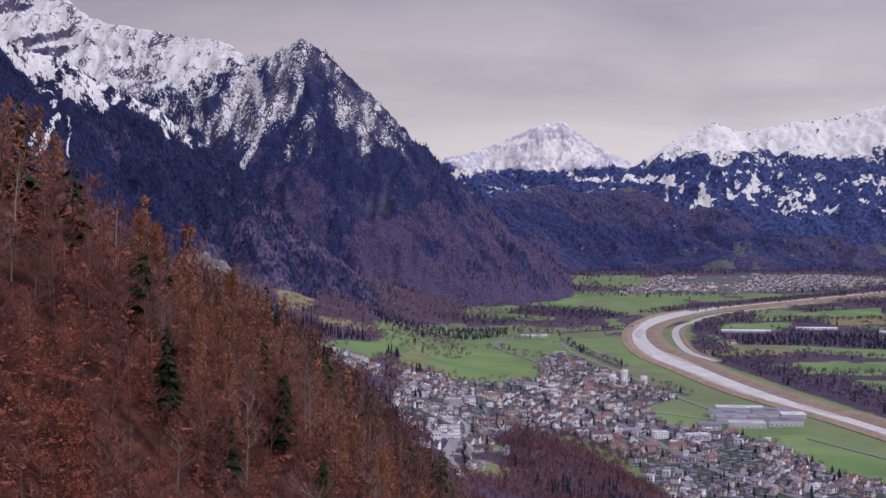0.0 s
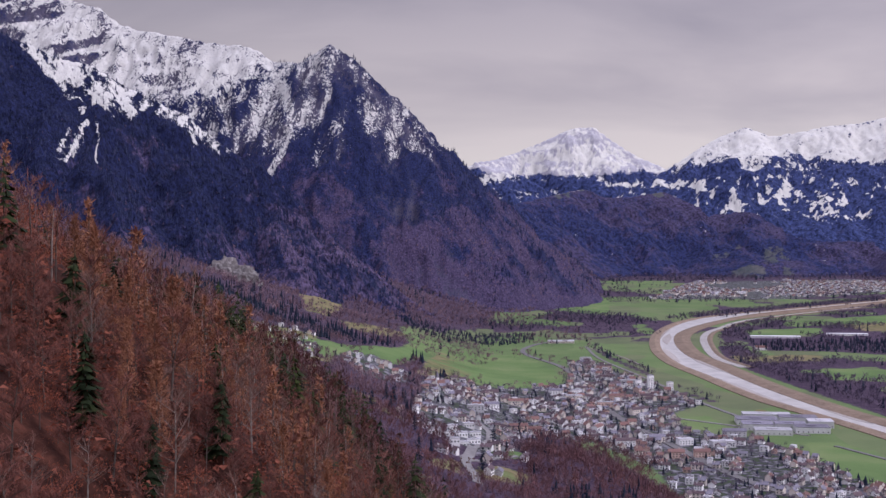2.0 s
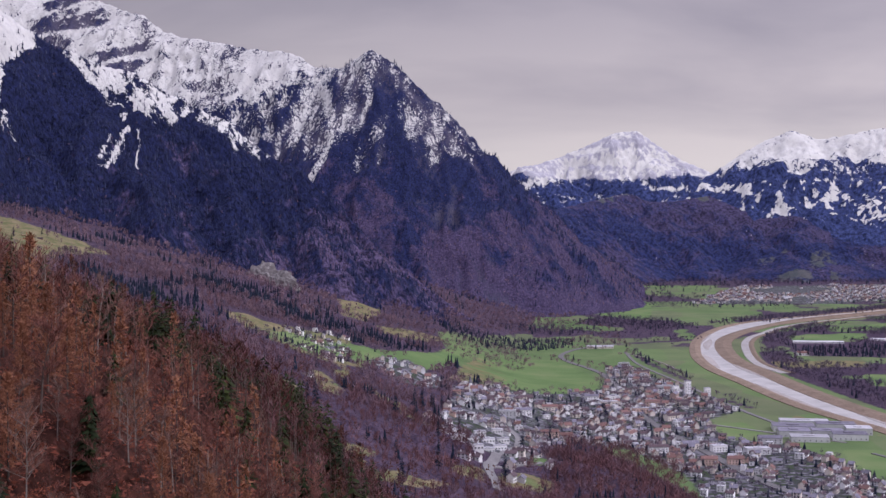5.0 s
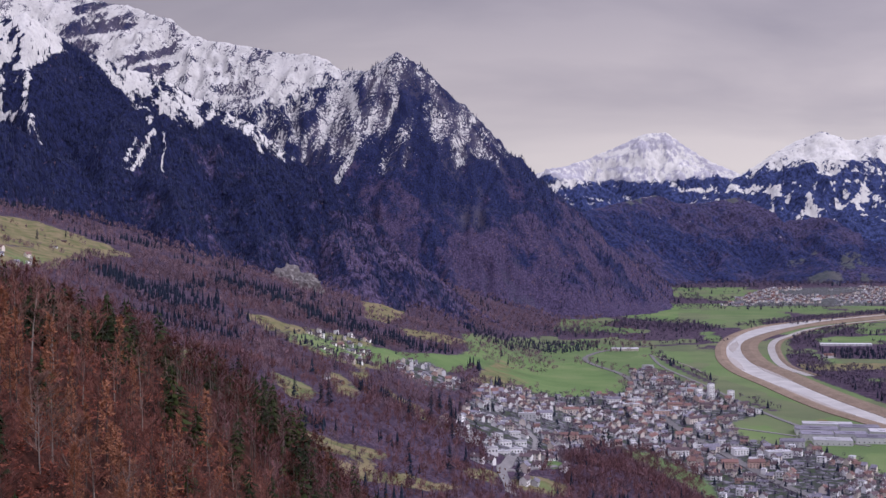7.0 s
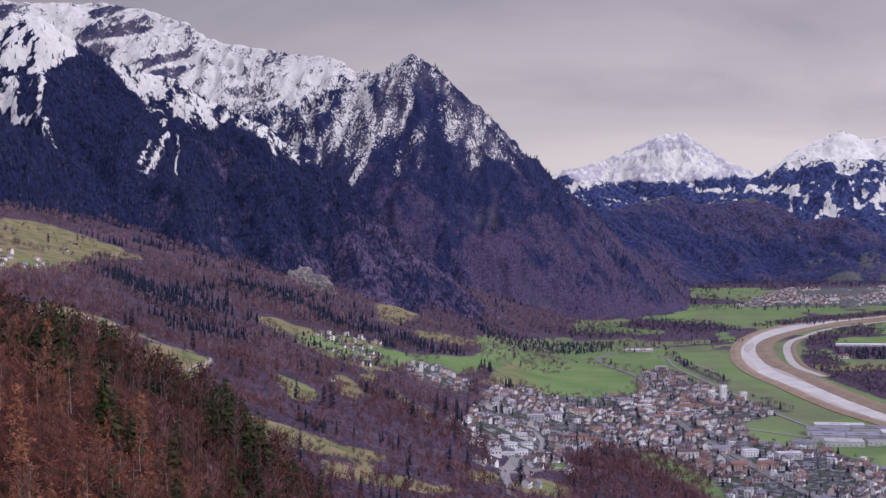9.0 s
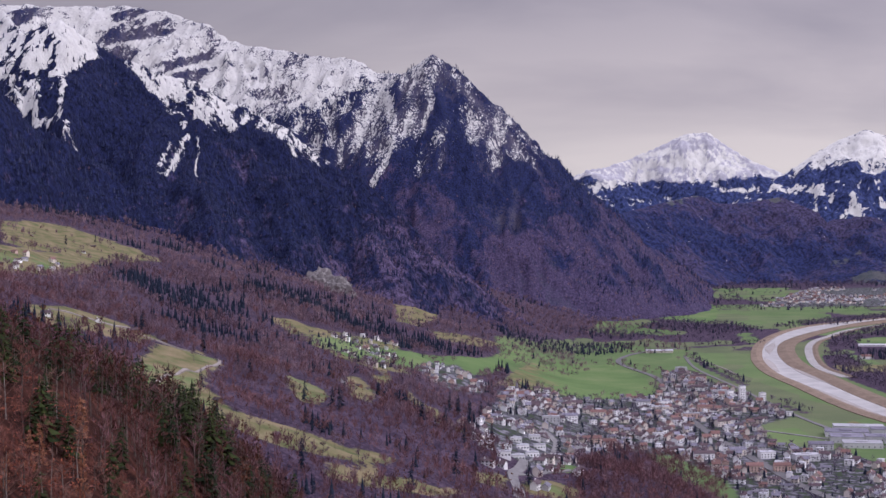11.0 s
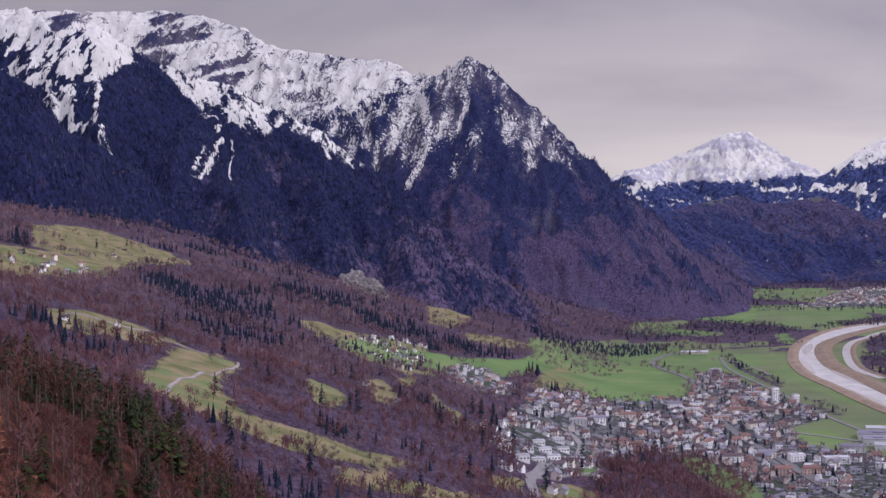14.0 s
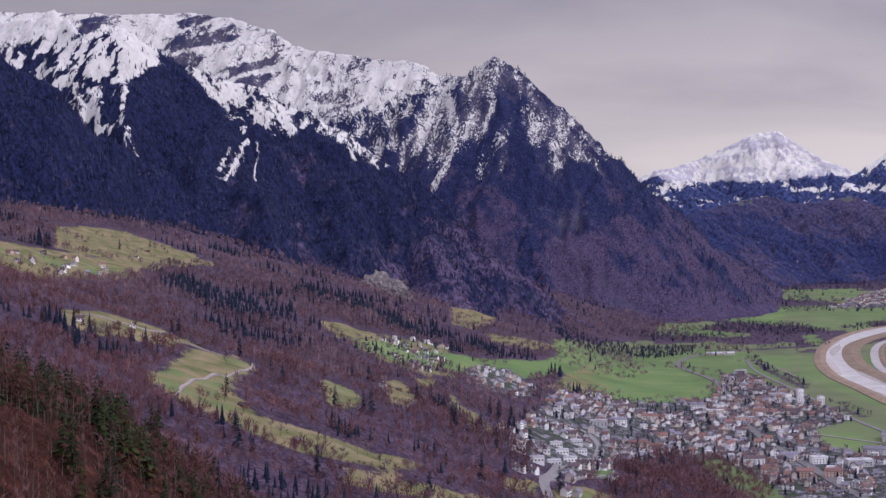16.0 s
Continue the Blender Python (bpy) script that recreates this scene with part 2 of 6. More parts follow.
def mountain_material(name, conifer, brown, rock_dark, rock_light, grain, grass=((0.13, 0.105, 0.05), (0.25, 0.20, 0.11)), snow=((0.62, 0.60, 0.56), (0.77, 0.745, 0.70)), mottle=2.8, pepper=0.35):
    """Snow, rock and wood by what grows or lies on each place, broken up by noise."""
    m, nt, b = material(name, 0.9, 0.15)
    fine, mid, coarse = tex(nt, grain * 1.6, 6, 0.75, squash=(1.0, 1.0, 0.45)), tex(nt, grain * 0.3, 5, 0.6), tex(nt, grain * 0.07, 4)
    streak = tex(nt, grain, 6, 0.7, squash=(1.0, 1.0, 0.16))
    jig = maths(nt, "ADD", maths(nt, "MULTIPLY", fine.outputs["Fac"], pepper), maths(nt, "MULTIPLY", streak.outputs["Fac"], 1 - pepper))
    rock = ramp(nt, jig, (0.36, rock_dark), (0.62, rock_light))
    wood = blend(nt, step(nt, maths(nt, "ADD", maths(nt, "MULTIPLY", maths(nt, "SUBTRACT", maths(nt, "ADD", mid.outputs["Fac"], streak.outputs["Fac"]), 1.0), 1.3), attr(nt, "brown")), 0.25, 0.75), conifer, brown)
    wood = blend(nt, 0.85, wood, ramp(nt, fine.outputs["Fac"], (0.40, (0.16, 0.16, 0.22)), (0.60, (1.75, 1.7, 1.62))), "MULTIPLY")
    shift = maths(nt, "MULTIPLY", maths(nt, "SUBTRACT", jig, 0.5), mottle)
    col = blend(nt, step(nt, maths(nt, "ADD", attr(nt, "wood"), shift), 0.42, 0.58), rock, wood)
    snow_col = blend(nt, 1.0, ramp(nt, coarse.outputs["Fac"], (0.3, snow[0]), (0.7, snow[1])), ramp(nt, jig, (0.36, (0.78, 0.77, 0.80)), (0.52, (1.0, 1.0, 1.0))), "MULTIPLY")
    snow_fac = step(nt, maths(nt, "ADD", attr(nt, "snow"), shift), 0.44, 0.56)
    col = blend(nt, snow_fac, col, snow_col)
    meadow = ramp(nt, mid.outputs["Fac"], (0.3, grass[0]), (0.7, grass[1]))
    col = blend(nt, step(nt, maths(nt, "ADD", attr(nt, "grass"), maths(nt, "MULTIPLY", shift, 0.5)), 0.42, 0.58), col, meadow)
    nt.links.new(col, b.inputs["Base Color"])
    bump(nt, b, jig, 0.9, 6.0)
    return m


# blue in these wood, rock and grass colours stands in for distance haze
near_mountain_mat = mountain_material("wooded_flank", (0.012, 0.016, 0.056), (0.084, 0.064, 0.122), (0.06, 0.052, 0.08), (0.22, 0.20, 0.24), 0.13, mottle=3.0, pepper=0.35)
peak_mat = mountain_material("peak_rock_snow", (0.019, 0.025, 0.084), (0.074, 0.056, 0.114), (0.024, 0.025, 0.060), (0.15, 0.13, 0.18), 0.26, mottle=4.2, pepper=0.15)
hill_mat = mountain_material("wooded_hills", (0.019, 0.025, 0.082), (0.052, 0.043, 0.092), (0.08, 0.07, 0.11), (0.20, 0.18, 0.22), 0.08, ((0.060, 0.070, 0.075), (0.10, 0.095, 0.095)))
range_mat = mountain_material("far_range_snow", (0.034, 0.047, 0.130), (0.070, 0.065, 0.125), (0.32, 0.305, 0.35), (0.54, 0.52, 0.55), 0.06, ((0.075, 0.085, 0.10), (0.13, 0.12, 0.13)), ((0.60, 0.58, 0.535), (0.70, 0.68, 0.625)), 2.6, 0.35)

# the ground: woods floor, meadows, valley pasture, town plots
ground_mat, nt, b = material("ground_soil_grass", 0.95, 0.1)
g1, g2, g3 = tex(nt, 0.6, 6, 0.6), tex(nt, 0.09, 5), tex(nt, 0.015, 4)
# floor darks include shade under the trees; brown_floor also takes haze blue
leaf_floor = ramp(nt, g1.outputs["Fac"], (0.3, (0.016, 0.007, 0.006)), (0.5, (0.045, 0.017, 0.012)), (0.72, (0.12, 0.045, 0.030)))
brown_floor = ramp(nt, maths(nt, "ADD", maths(nt, "MULTIPLY", g1.outputs["Fac"], 0.7), maths(nt, "MULTIPLY", g2.outputs["Fac"], 0.3)), (0.36, (0.020, 0.013, 0.025)), (0.5, (0.060, 0.040, 0.064)), (0.64, (0.14, 0.096, 0.130)))
dry_grass = ramp(nt, g2.outputs["Fac"], (0.3, (0.085, 0.105, 0.038)), (0.48, (0.165, 0.148, 0.070)), (0.7, (0.26, 0.20, 0.118)))
pasture = ramp(nt, g3.outputs["Fac"], (0.3, (0.085, 0.140, 0.050)), (0.5, (0.125, 0.190, 0.066)), (0.7, (0.17, 0.215, 0.088)))
plots = tex(nt, 0.02, kind="ShaderNodeTexVoronoi", squash=(1.0, 0.4, 1.0))
plots_col = blend(nt, 0.45, pasture, ramp(nt, maths(nt, "FRACT", maths(nt, "MULTIPLY", plots.outputs["Color"], 3.7)), (0.0, (0.09, 0.13, 0.055)), (0.55, (0.14, 0.185, 0.08)), (0.75, (0.15, 0.12, 0.095)), (1.0, (0.09, 0.07, 0.07))))
col = blend(nt, attr(nt, "leafy"), brown_floor, leaf_floor)
wob = maths(nt, "MULTIPLY", maths(nt, "SUBTRACT", maths(nt, "MULTIPLY", maths(nt, "ADD", g2.outputs["Fac"], g1.outputs["Fac"]), 0.5), 0.5), 2.2)
col = blend(nt, step(nt, maths(nt, "ADD", attr(nt, "valley"), maths(nt, "MULTIPLY", wob, 0.4)), 0.4, 0.6), col, plots_col)
col = blend(nt, step(nt, maths(nt, "ADD", attr(nt, "dry"), wob), 0.4, 0.6), col, dry_grass)
grassy = blend(nt, step(nt, maths(nt, "ADD", tex(nt, 0.05, 5).outputs["Fac"], attr(nt, "lush")), 0.45, 0.75), dry_grass, pasture)
col = blend(nt, step(nt, maths(nt, "ADD", attr(nt, "green"), wob), 0.4, 0.6), col, grassy)
# greys of the town ground lean purple-blue for the valley haze
town_col = ramp(nt, tex(nt, 0.16, 4).outputs["Fac"], (0.40, (0.045, 0.064, 0.030)), (0.50, (0.050, 0.047, 0.056)), (0.62, (0.22, 0.21, 0.23)))
col = blend(nt, step(nt, maths(nt, "ADD", attr(nt, "town"), maths(nt, "MULTIPLY", wob, 0.5)), 0.4, 0.6), col, town_col)
nt.links.new(col, b.inputs["Base Color"])
bump(nt, b, g1.outputs["Fac"], 0.7, 0.5)

river_mat, nt, b = material("grey_river_water", 0.35, 0.5)
rv = tex(nt, 0.05, 5, 0.6)
nt.links.new(ramp(nt, rv.outputs["Fac"], (0.34, (0.34, 0.32, 0.295)), (0.5, (0.46, 0.435, 0.405)), (0.64, (0.55, 0.52, 0.485))), b.inputs["Base Color"])
bump(nt, b, tex(nt, 1.2, 3).outputs["Fac"], 0.15, 0.2)
gravel_mat = speckled("gravel_bank", (0.22, 0.20, 0.185), (0.40, 0.375, 0.35), 0.5, 0.95, 0.2)
bar_mat = speckled("gravel_bar", (0.27, 0.24, 0.215), (0.42, 0.38, 0.35), 0.3, 0.95, 0.2)
levee_mat = speckled("levee_dry_grass", (0.13, 0.094, 0.066), (0.27, 0.20, 0.145), 0.4, 0.95, 0.2)
asphalt_mat = speckled("road_asphalt", (0.15, 0.14, 0.138), (0.24, 0.225, 0.22), 0.5, 0.9)
track_mat = speckled("gravel_track", (0.22, 0.19, 0.17), (0.34, 0.30, 0.27), 0.5, 0.95)

# ---- mountains ----
def crest_distance(X, Y, lines):
    best = np.full(X.shape, 99.0)
    for pts, _ in lines:
        for (ax, ay, _), (bx, by, _) in zip(pts, pts[1:]):
            dx, dy = bx - ax, by - ay
            t = np.clip(((X - ax) * dx + (Y - ay) * dy) / (dx * dx + dy * dy + 1e-9), 0, 1)
            best = np.minimum(best, np.hypot(X - ax - t * dx, Y - ay - t * dy))
    return best


def smear(Z, k):
    """Mean over a square of 2 k + 1 cells."""
    for axis in (0, 1):
        pad = [(0, 0), (0, 0)]
        pad[axis] = (k + 1, k)
        c = np.cumsum(np.pad(Z, pad, mode="edge"), axis=axis)
        n = Z.shape[axis]
        Z = (np.take(c, np.arange(2 * k + 1, 2 * k + 1 + n), axis=axis) - np.take(c, np.arange(n), axis=axis)) / (2 * k + 1)
    return Z


def mountain(name, label, box, step_, lines, material_, zones, warp=0.25, rough=0.16, seed=1, ribs=(2.2, 0.45, 0.22), main=1):
    """A mountain from its crest lines: flanks, spurs, ribs and gullies down the fall line, and what covers them."""
    X, Y = lerp_grid(*box, step_)
    D = crest_distance(X, Y, lines[:main])
    calm = smoothstep(0.0, 0.9, D)
    wx = X + warp * fbm(X * 0.9, Y * 0.9, 4, seed) * calm
    wy = Y + warp * fbm(X * 0.9, Y * 0.9, 4, seed + 40) * calm
    Z = ridge_field(wx, wy, lines)
    skew = 0.35 * fbm(X * 0.7, Y * 0.7, 3, seed + 60)
    rib = fbm((X + skew) * ribs[0], (Y + skew) * ribs[1], 5, seed + 70, 0.55, True) - 0.35
    Z = Z + (ribs[2] * rib * calm + rough * fbm(X * 1.6, Y * 1.6, 6, seed + 80, 0.55) * (0.4 + 0.6 * calm) + 0.035 * fbm(X * 4.5, Y * 4.5, 3, seed + 90)) * smoothstep(-0.3, 1.6, Z)
    gy, gx = np.gradient(Z, step_)
    steep = np.hypot(gx, gy)
    gully = np.clip((smear(Z, 4) - Z) / 0.07, -1.5, 1.5) * 0.6 + np.clip((smear(Z, 10) - Z) / 0.16, -1.5, 1.5) * 0.4
    Z = np.maximum(Z, -0.6)
    at = zones(X, Y, Z, steep, seed, gully, D)
    ob = sheet(name, X, Y, Z, material_, [(k, np.clip(v, -3, 2)) for k, v in at.items()])
    tagged(ob, label, "mountain", kind="structure")
    return X, Y, Z, at


rs = np.random.RandomState(5)
# the flank: a long wooded crest falling to the right, with a spur in front of it
CREST_A = [(-18.11, 32.57, 8.45), (-16.09, 31.69, 8.27), (-14.7, 31.1, 8.14), (-14.4, 31.05, 8.34), (-14.15, 31.0, 8.32), (-13.95, 30.9, 8.10), (-13.79, 30.81, 8.06), (-12.58, 29.34, 7.26), (-11.75, 29.55, 7.54), (-10.9, 30.3, 6.9), (-10.34, 30.7, 6.62), (-9.69, 30.9, 6.4), (-9.04, 31.1, 6.25), (-8.39, 31.3, 5.85), (-7.6, 31.5, 5.4), (-7.08, 31.7, 5.22), (-6.82, 31.8, 5.01), (-6.02, 32.0, 4.36), (-5.17, 32.0, 3.88), (-4.2, 31.9, 3.0), (-3.2, 31.4, 2.0), (-1.93, 30.6, 1.07), (-0.52, 29.58, 0.16)]
NEAR_RIDGE = [(-10.9, 30.25, 6.85), (-10.26, 30.1, 6.3), (-9.25, 29.6, 5.50), (-8.11, 29.4, 4.87), (-7.33, 29.5, 4.54), (-6.51, 29.4, 4.02), (-5.44, 29.3, 3.52), (-4.35, 29.0, 2.95), (-3.0, 28.7, 1.9), (-1.6, 28.2, 0.6)]
CREST_C = [(-17.08, 26.13, 8.57), (-14.23, 24.9, 7.34), (-12.3, 24.71, 6.3), (-11.68, 24.9, 5.9), (-10.93, 25.09, 5.21), (-10.18, 25.28, 4.52), (-9.67, 25.47, 4.05), (-8.8, 25.66, 3.34), (-7.11, 26.04, 2.21)]
SPURS_A = [([(-10.9, 30.2, 6.8), (-10.97, 28.9, 6.05), (-10.89, 27.7, 5.3), (-9.95, 26.2, 4.1), (-9.2, 25.0, 3.1)], 1.05),
           ([(-12.2, 29.4, 6.9), (-11.81, 28.0, 5.88), (-10.91, 27.0, 5.05), (-10.11, 26.3, 4.4)], 1.5),
           ([(-9.25, 29.6, 5.4), (-9.3, 28.2, 4.8), (-8.95, 26.8, 3.9), (-8.5, 25.4, 2.8)], 0.95),
           ([(-8.11, 29.4, 4.8), (-7.94, 27.2, 3.85), (-7.2, 26.0, 3.1), (-6.6, 24.6, 2.1)], 0.95),
           ([(-6.5, 29.4, 4.0), (-6.1, 27.8, 3.0), (-5.6, 26.2, 1.9)], 0.95),
           ([(-4.35, 29.0, 2.9), (-4.0, 27.6, 1.9), (-3.6, 26.4, 1.0)], 0.8)]
lines_a = [(CREST_A, 1.25), (NEAR_RIDGE, 1.0), (CREST_C, 1.1)] + SPURS_A
lines_a += sprout(NEAR_RIDGE[2:9], 0.7, 1.3, 0.8, 1.5, rs, sides=(-1,), depth=2) + sprout(CREST_C, 1.0, 1.6, 0.8, 1.4, rs, depth=2)


# snow-filled gullies down the flank: their line and width
CHUTES = [([(-8.72, 29.3), (-8.54, 28.88), (-8.53, 28.4), (-8.45, 27.77), (-8.51, 27.3)], 0.14), ([(-8.73, 28.3), (-8.66, 27.62), (-8.64, 27.2)], 0.09), ([(-8.34, 29.1), (-8.02, 28.04), (-7.97, 27.7)], 0.07),
          ([(-11.5, 28.9), (-11.11, 28.15), (-11.02, 27.67), (-10.79, 26.95)], 0.17), ([(-10.67, 27.28), (-10.49, 26.6)], 0.12), ([(-10.43, 26.95), (-10.2, 26.6)], 0.10), ([(-9.07, 29.55), (-8.87, 29.75), (-8.56, 30.43), (-8.9, 30.6)], 0.28),
          ([(-13.15, 29.24), (-12.42, 28.28), (-11.87, 27.67), (-11.38, 27.31), (-11.02, 27.08)], 0.30)]


def zones_flank(X, Y, Z, steep, seed, gully, D):
    n = fbm(X * 0.55, Y * 0.55, 5, seed + 5)
    n2 = fbm(X * 2.2, Y * 2.2, 4, seed + 9)
    n3 = fbm(X * 5.0, Y * 3.0, 4, seed + 19)
    open_face = smoothstep(-0.1, 0.4, -11.0 + 0.15 * (Y - 28.4) - X) * smoothstep(0.6, 1.5, crest_distance(X, Y, [(CREST_C, 0)])) * smoothstep(4.6, 5.4, Z)
    copse = fbm(X * 4.2 + 0.5 * n2, Z * 1.5 + Y * 0.6, 4, seed + 23, 0.62)
    snow = open_face * (1.55 + 0.25 * smoothstep(5.0, 6.6, Z)) - 0.75 - 1.2 * smoothstep(-0.02, 0.42, copse) * open_face * smoothstep(8.6, 6.6, Z) + 0.15 * gully * smoothstep(5.0, 6.0, Z)
    band = smoothstep(1.15, 0.55, D + 0.3 * n2) * smoothstep(3.75, 4.4, Z) * smoothstep(-11.1, -10.2, X) * smoothstep(0.12, 0.35, crest_distance(X, Y, [(NEAR_RIDGE[1:], 0)]))
    snow = np.maximum(snow, 1.30 * band - 0.75 + 0.34 * n3 * band)
    for pts, wide in CHUTES:
        d = crest_distance(X, Y, [([(px, py, 0) for px, py in pts], 0)])
        snow = np.maximum(snow, (1.42 - 0.25 * d / wide) * smoothstep(1.2, 0.4, d / wide + 0.8 * n3) - 0.75 + 0.34 * n3)
    snow = np.maximum(snow, 1.7 * smoothstep(6.9, 7.9, Z + 0.3 * n) - 1.0)
    return {"snow": snow, "wood": 1.05 + 0.2 * n2 - 0.55 * smoothstep(7.0, 8.2, Z), "brown": 0.56 - 0.20 * (Z - 1.3) + 0.20 * n + 0.24 * n2 + 0.5 * smoothstep(3.3, 2.3, Z) * smoothstep(-8.0, -10.0, X), "grass": 0 * X}


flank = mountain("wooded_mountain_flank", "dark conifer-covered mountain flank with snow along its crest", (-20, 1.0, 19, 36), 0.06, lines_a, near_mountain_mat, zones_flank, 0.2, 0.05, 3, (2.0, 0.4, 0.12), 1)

# the pyramid peak and the high snow ridge that runs away from it
CREST_B = [(-26, 47, 11.6), (-22, 48, 11.5), (-19.92, 48, 11.36), (-18.51, 48.5, 11.38), (-17.13, 48.5, 11.38), (-15.4, 48, 11.0), (-14.2, 47.4, 10.5), (-13.5, 47, 10.34), (-12.73, 46.5, 9.66), (-11.67, 46, 9.32),
           (-10.62, 45.5, 9.07), (-9.26, 44.8, 8.75), (-7.97, 44.3, 8.57), (-7.2, 44, 8.36), (-6.72, 43.8, 7.96), (-5.69, 43.3, 7.83), (-4.62, 42.8, 8.39)]
CREST_R = [(-4.62, 42.8, 8.39), (-3.81, 42.5, 7.87), (-2.94, 42, 6.97), (-2.34, 41.6, 6.13), (-1.64, 41.2, 5.46), (-0.91, 40.6, 4.62), (-0.47, 40.4, 4.08), (0.14, 40.5, 3.38), (0.84, 40.6, 2.86), (1.73, 41.2, 2.15), (2.6, 42.6, 1.84), (3.35, 45.0, 1.40), (4.3, 49.5, 0.80), (5.1, 54.0, 0.35)]
FRONT = [(-4.62, 42.8, 8.39), (-4.2, 41.9, 7.2), (-3.75, 41.1, 6.3), (-3.5, 39.6, 4.7), (-3.2, 37.8, 3.2), (-2.6, 35.6, 1.7), (-1.8, 33.4, 0.6)]
LEFT_RIB = [(-3.75, 41.1, 6.3), (-4.6, 39.6, 4.7), (-5.3, 38.0, 3.6), (-5.4, 36.2, 2.6)]
RIGHT_RIB = [(-2.34, 41.6, 6.1), (-1.6, 39.8, 4.0), (-0.7, 38.0, 2.2), (0.2, 36.4, 0.9)]
WEST_RIBS = [([(-9.3, 44.8, 8.7), (-8.6, 43, 7.2), (-7.9, 41, 5.8), (-7.4, 39, 4.3)], 1.05), ([(-6.7, 43.8, 7.9), (-6.5, 42.2, 6.5), (-6.2, 40.4, 5.0), (-6.0, 38.8, 3.8)], 1.05)]
lines_b = [(CREST_B, 0.95), (CREST_R, 1.25), (FRONT, 1.05), (LEFT_RIB, 1.2), (RIGHT_RIB, 1.1)] + WEST_RIBS
lines_b += sprout(CREST_B[6:], 1.3, 2.6, 0.75, 1.3, rs, depth=2) + sprout(CREST_R[:10], 1.0, 1.6, 0.8, 1.5, rs, depth=1) + sprout(FRONT[1:], 1.1, 1.6, 0.75, 1.4, rs, depth=2)
lines_b += sprout(RIGHT_RIB, 1.1, 1.0, 0.8, 1.4, rs, depth=1) + sprout(LEFT_RIB, 0.9, 0.9, 0.85, 1.4, rs, depth=1)


def zones_peak(X, Y, Z, steep, seed, gully, D):
    n = fbm(X * 0.6, Y * 0.6, 5, seed + 5)
    n2 = fbm(X * 2.0, Y * 2.0, 4, seed + 9)
    n3 = fbm(X * 6.5 + 0.5 * n2, Z * 1.0 - X * 0.8, 4, seed + 19, 0.6)
    bands = fbm(X * 1.3 - 0.9 * Z, X * 0.9 + 1.6 * Z, 3, seed + 29)
    snow_line = np.interp(X, [-14, -9.7, -8.6, -7.8, -6.75, -5.5, -4.75, -4.3], [5.9, 6.15, 6.35, 6.6, 7.1, 7.6, 7.9, 9.4]) + 0.15 * n + 0.2 * n2
    high = smoothstep(-0.30, 0.40, Z - snow_line)
    strata = fbm(X * 0.45 + 0.5 * Z, 2.2 * Z - 0.7 * X, 4, seed + 44)
    crags = smoothstep(0.10, 0.5, strata) * smoothstep(-10.5, -13.0, X) + 0.5 * smoothstep(0.3, 0.6, strata) * smoothstep(-8.5, -10.0, X)
    front = np.exp(-((crest_distance(X, Y, [(FRONT[2:], 0), (LEFT_RIB, 0), (RIGHT_RIB[1:], 0)]) / 0.38) ** 2))
    rocks = 0.34 - 0.10 * smoothstep(-5.2, -6.0, X) + 0.30 * n3 + 0.12 * gully + 0.22 * bands - 2.2 * smoothstep(4.9, 3.3, Z + 0.4 * n + 0.25 * gully) - 0.6 * front
    scars = smoothstep(0.45, 1.1, fbm(X * 1.6 + 1.4 * Z, 2.6 * Z - 0.9 * X, 4, seed + 54, 0.55, True)) * smoothstep(-5.6, -7.5, X)
    ridge = 1.12 - 0.60 * crags - 0.50 * scars + 0.25 * n3 + 0.10 * gully - 0.62 * smoothstep(1.3, 0.1, Z - snow_line)
    snow = rocks + (ridge - rocks) * high
    gutter = np.exp(-(crest_distance(X, Y, [([(-6.45, 42.9, 0), (-5.85, 41.5, 0), (-5.6, 40.4, 0), (-5.45, 39.3, 0), (-5.65, 38.7, 0), (-5.9, 38.2, 0)], 0)]) / 0.17) ** 2)
    gutter = np.maximum(gutter, 0.8 * np.exp(-(crest_distance(X, Y, [([(-4.68, 41.7, 0), (-4.4, 40.9, 0), (-4.6, 40.2, 0), (-4.75, 39.7, 0)], 0), ([(-5.05, 40.7, 0), (-5.25, 40.1, 0)], 0)]) / 0.16) ** 2))
    snow = np.maximum(snow, (0.70 + 0.35 * n3) * gutter - 2.0 * smoothstep(0.5, 0.05, gutter))
    wood = 0.95 - 0.55 * smoothstep(3.4, 5.6, Z + 0.5 * n) + 0.25 * n2 + 0.7 * front - 0.18 * gully - 0.1 * high + 0.35 * smoothstep(-1.6, -0.6, Z - snow_line) * smoothstep(0.7, 0.0, Z - snow_line) * smoothstep(-5.2, -6.2, X) + 0.6 * smoothstep(0.0, 0.2, Z - snow_line) * smoothstep(1.1, 0.4, Z - snow_line)
    scree = inside(X, Y, [(-0.9, 35.4), (0.5, 35.2), (0.5, 37.2), (-0.6, 37.6)], 0.5)
    wood = wood - 0.42 * scree - 0.30 * smoothstep(0.55, 0.9, fbm(X * 0.9, Z * 1.1, 3, seed + 33)) * smoothstep(1.0, 1.6, Z)
    return {"snow": snow, "wood": wood, "brown": 0.54 + 0.25 * n + 0.36 * n2 - 0.15 * (Z - 2.3) - 0.25 * front, "grass": 0 * X}


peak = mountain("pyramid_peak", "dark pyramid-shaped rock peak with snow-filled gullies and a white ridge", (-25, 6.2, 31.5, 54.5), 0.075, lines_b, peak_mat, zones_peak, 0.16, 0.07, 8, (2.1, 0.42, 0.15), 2)

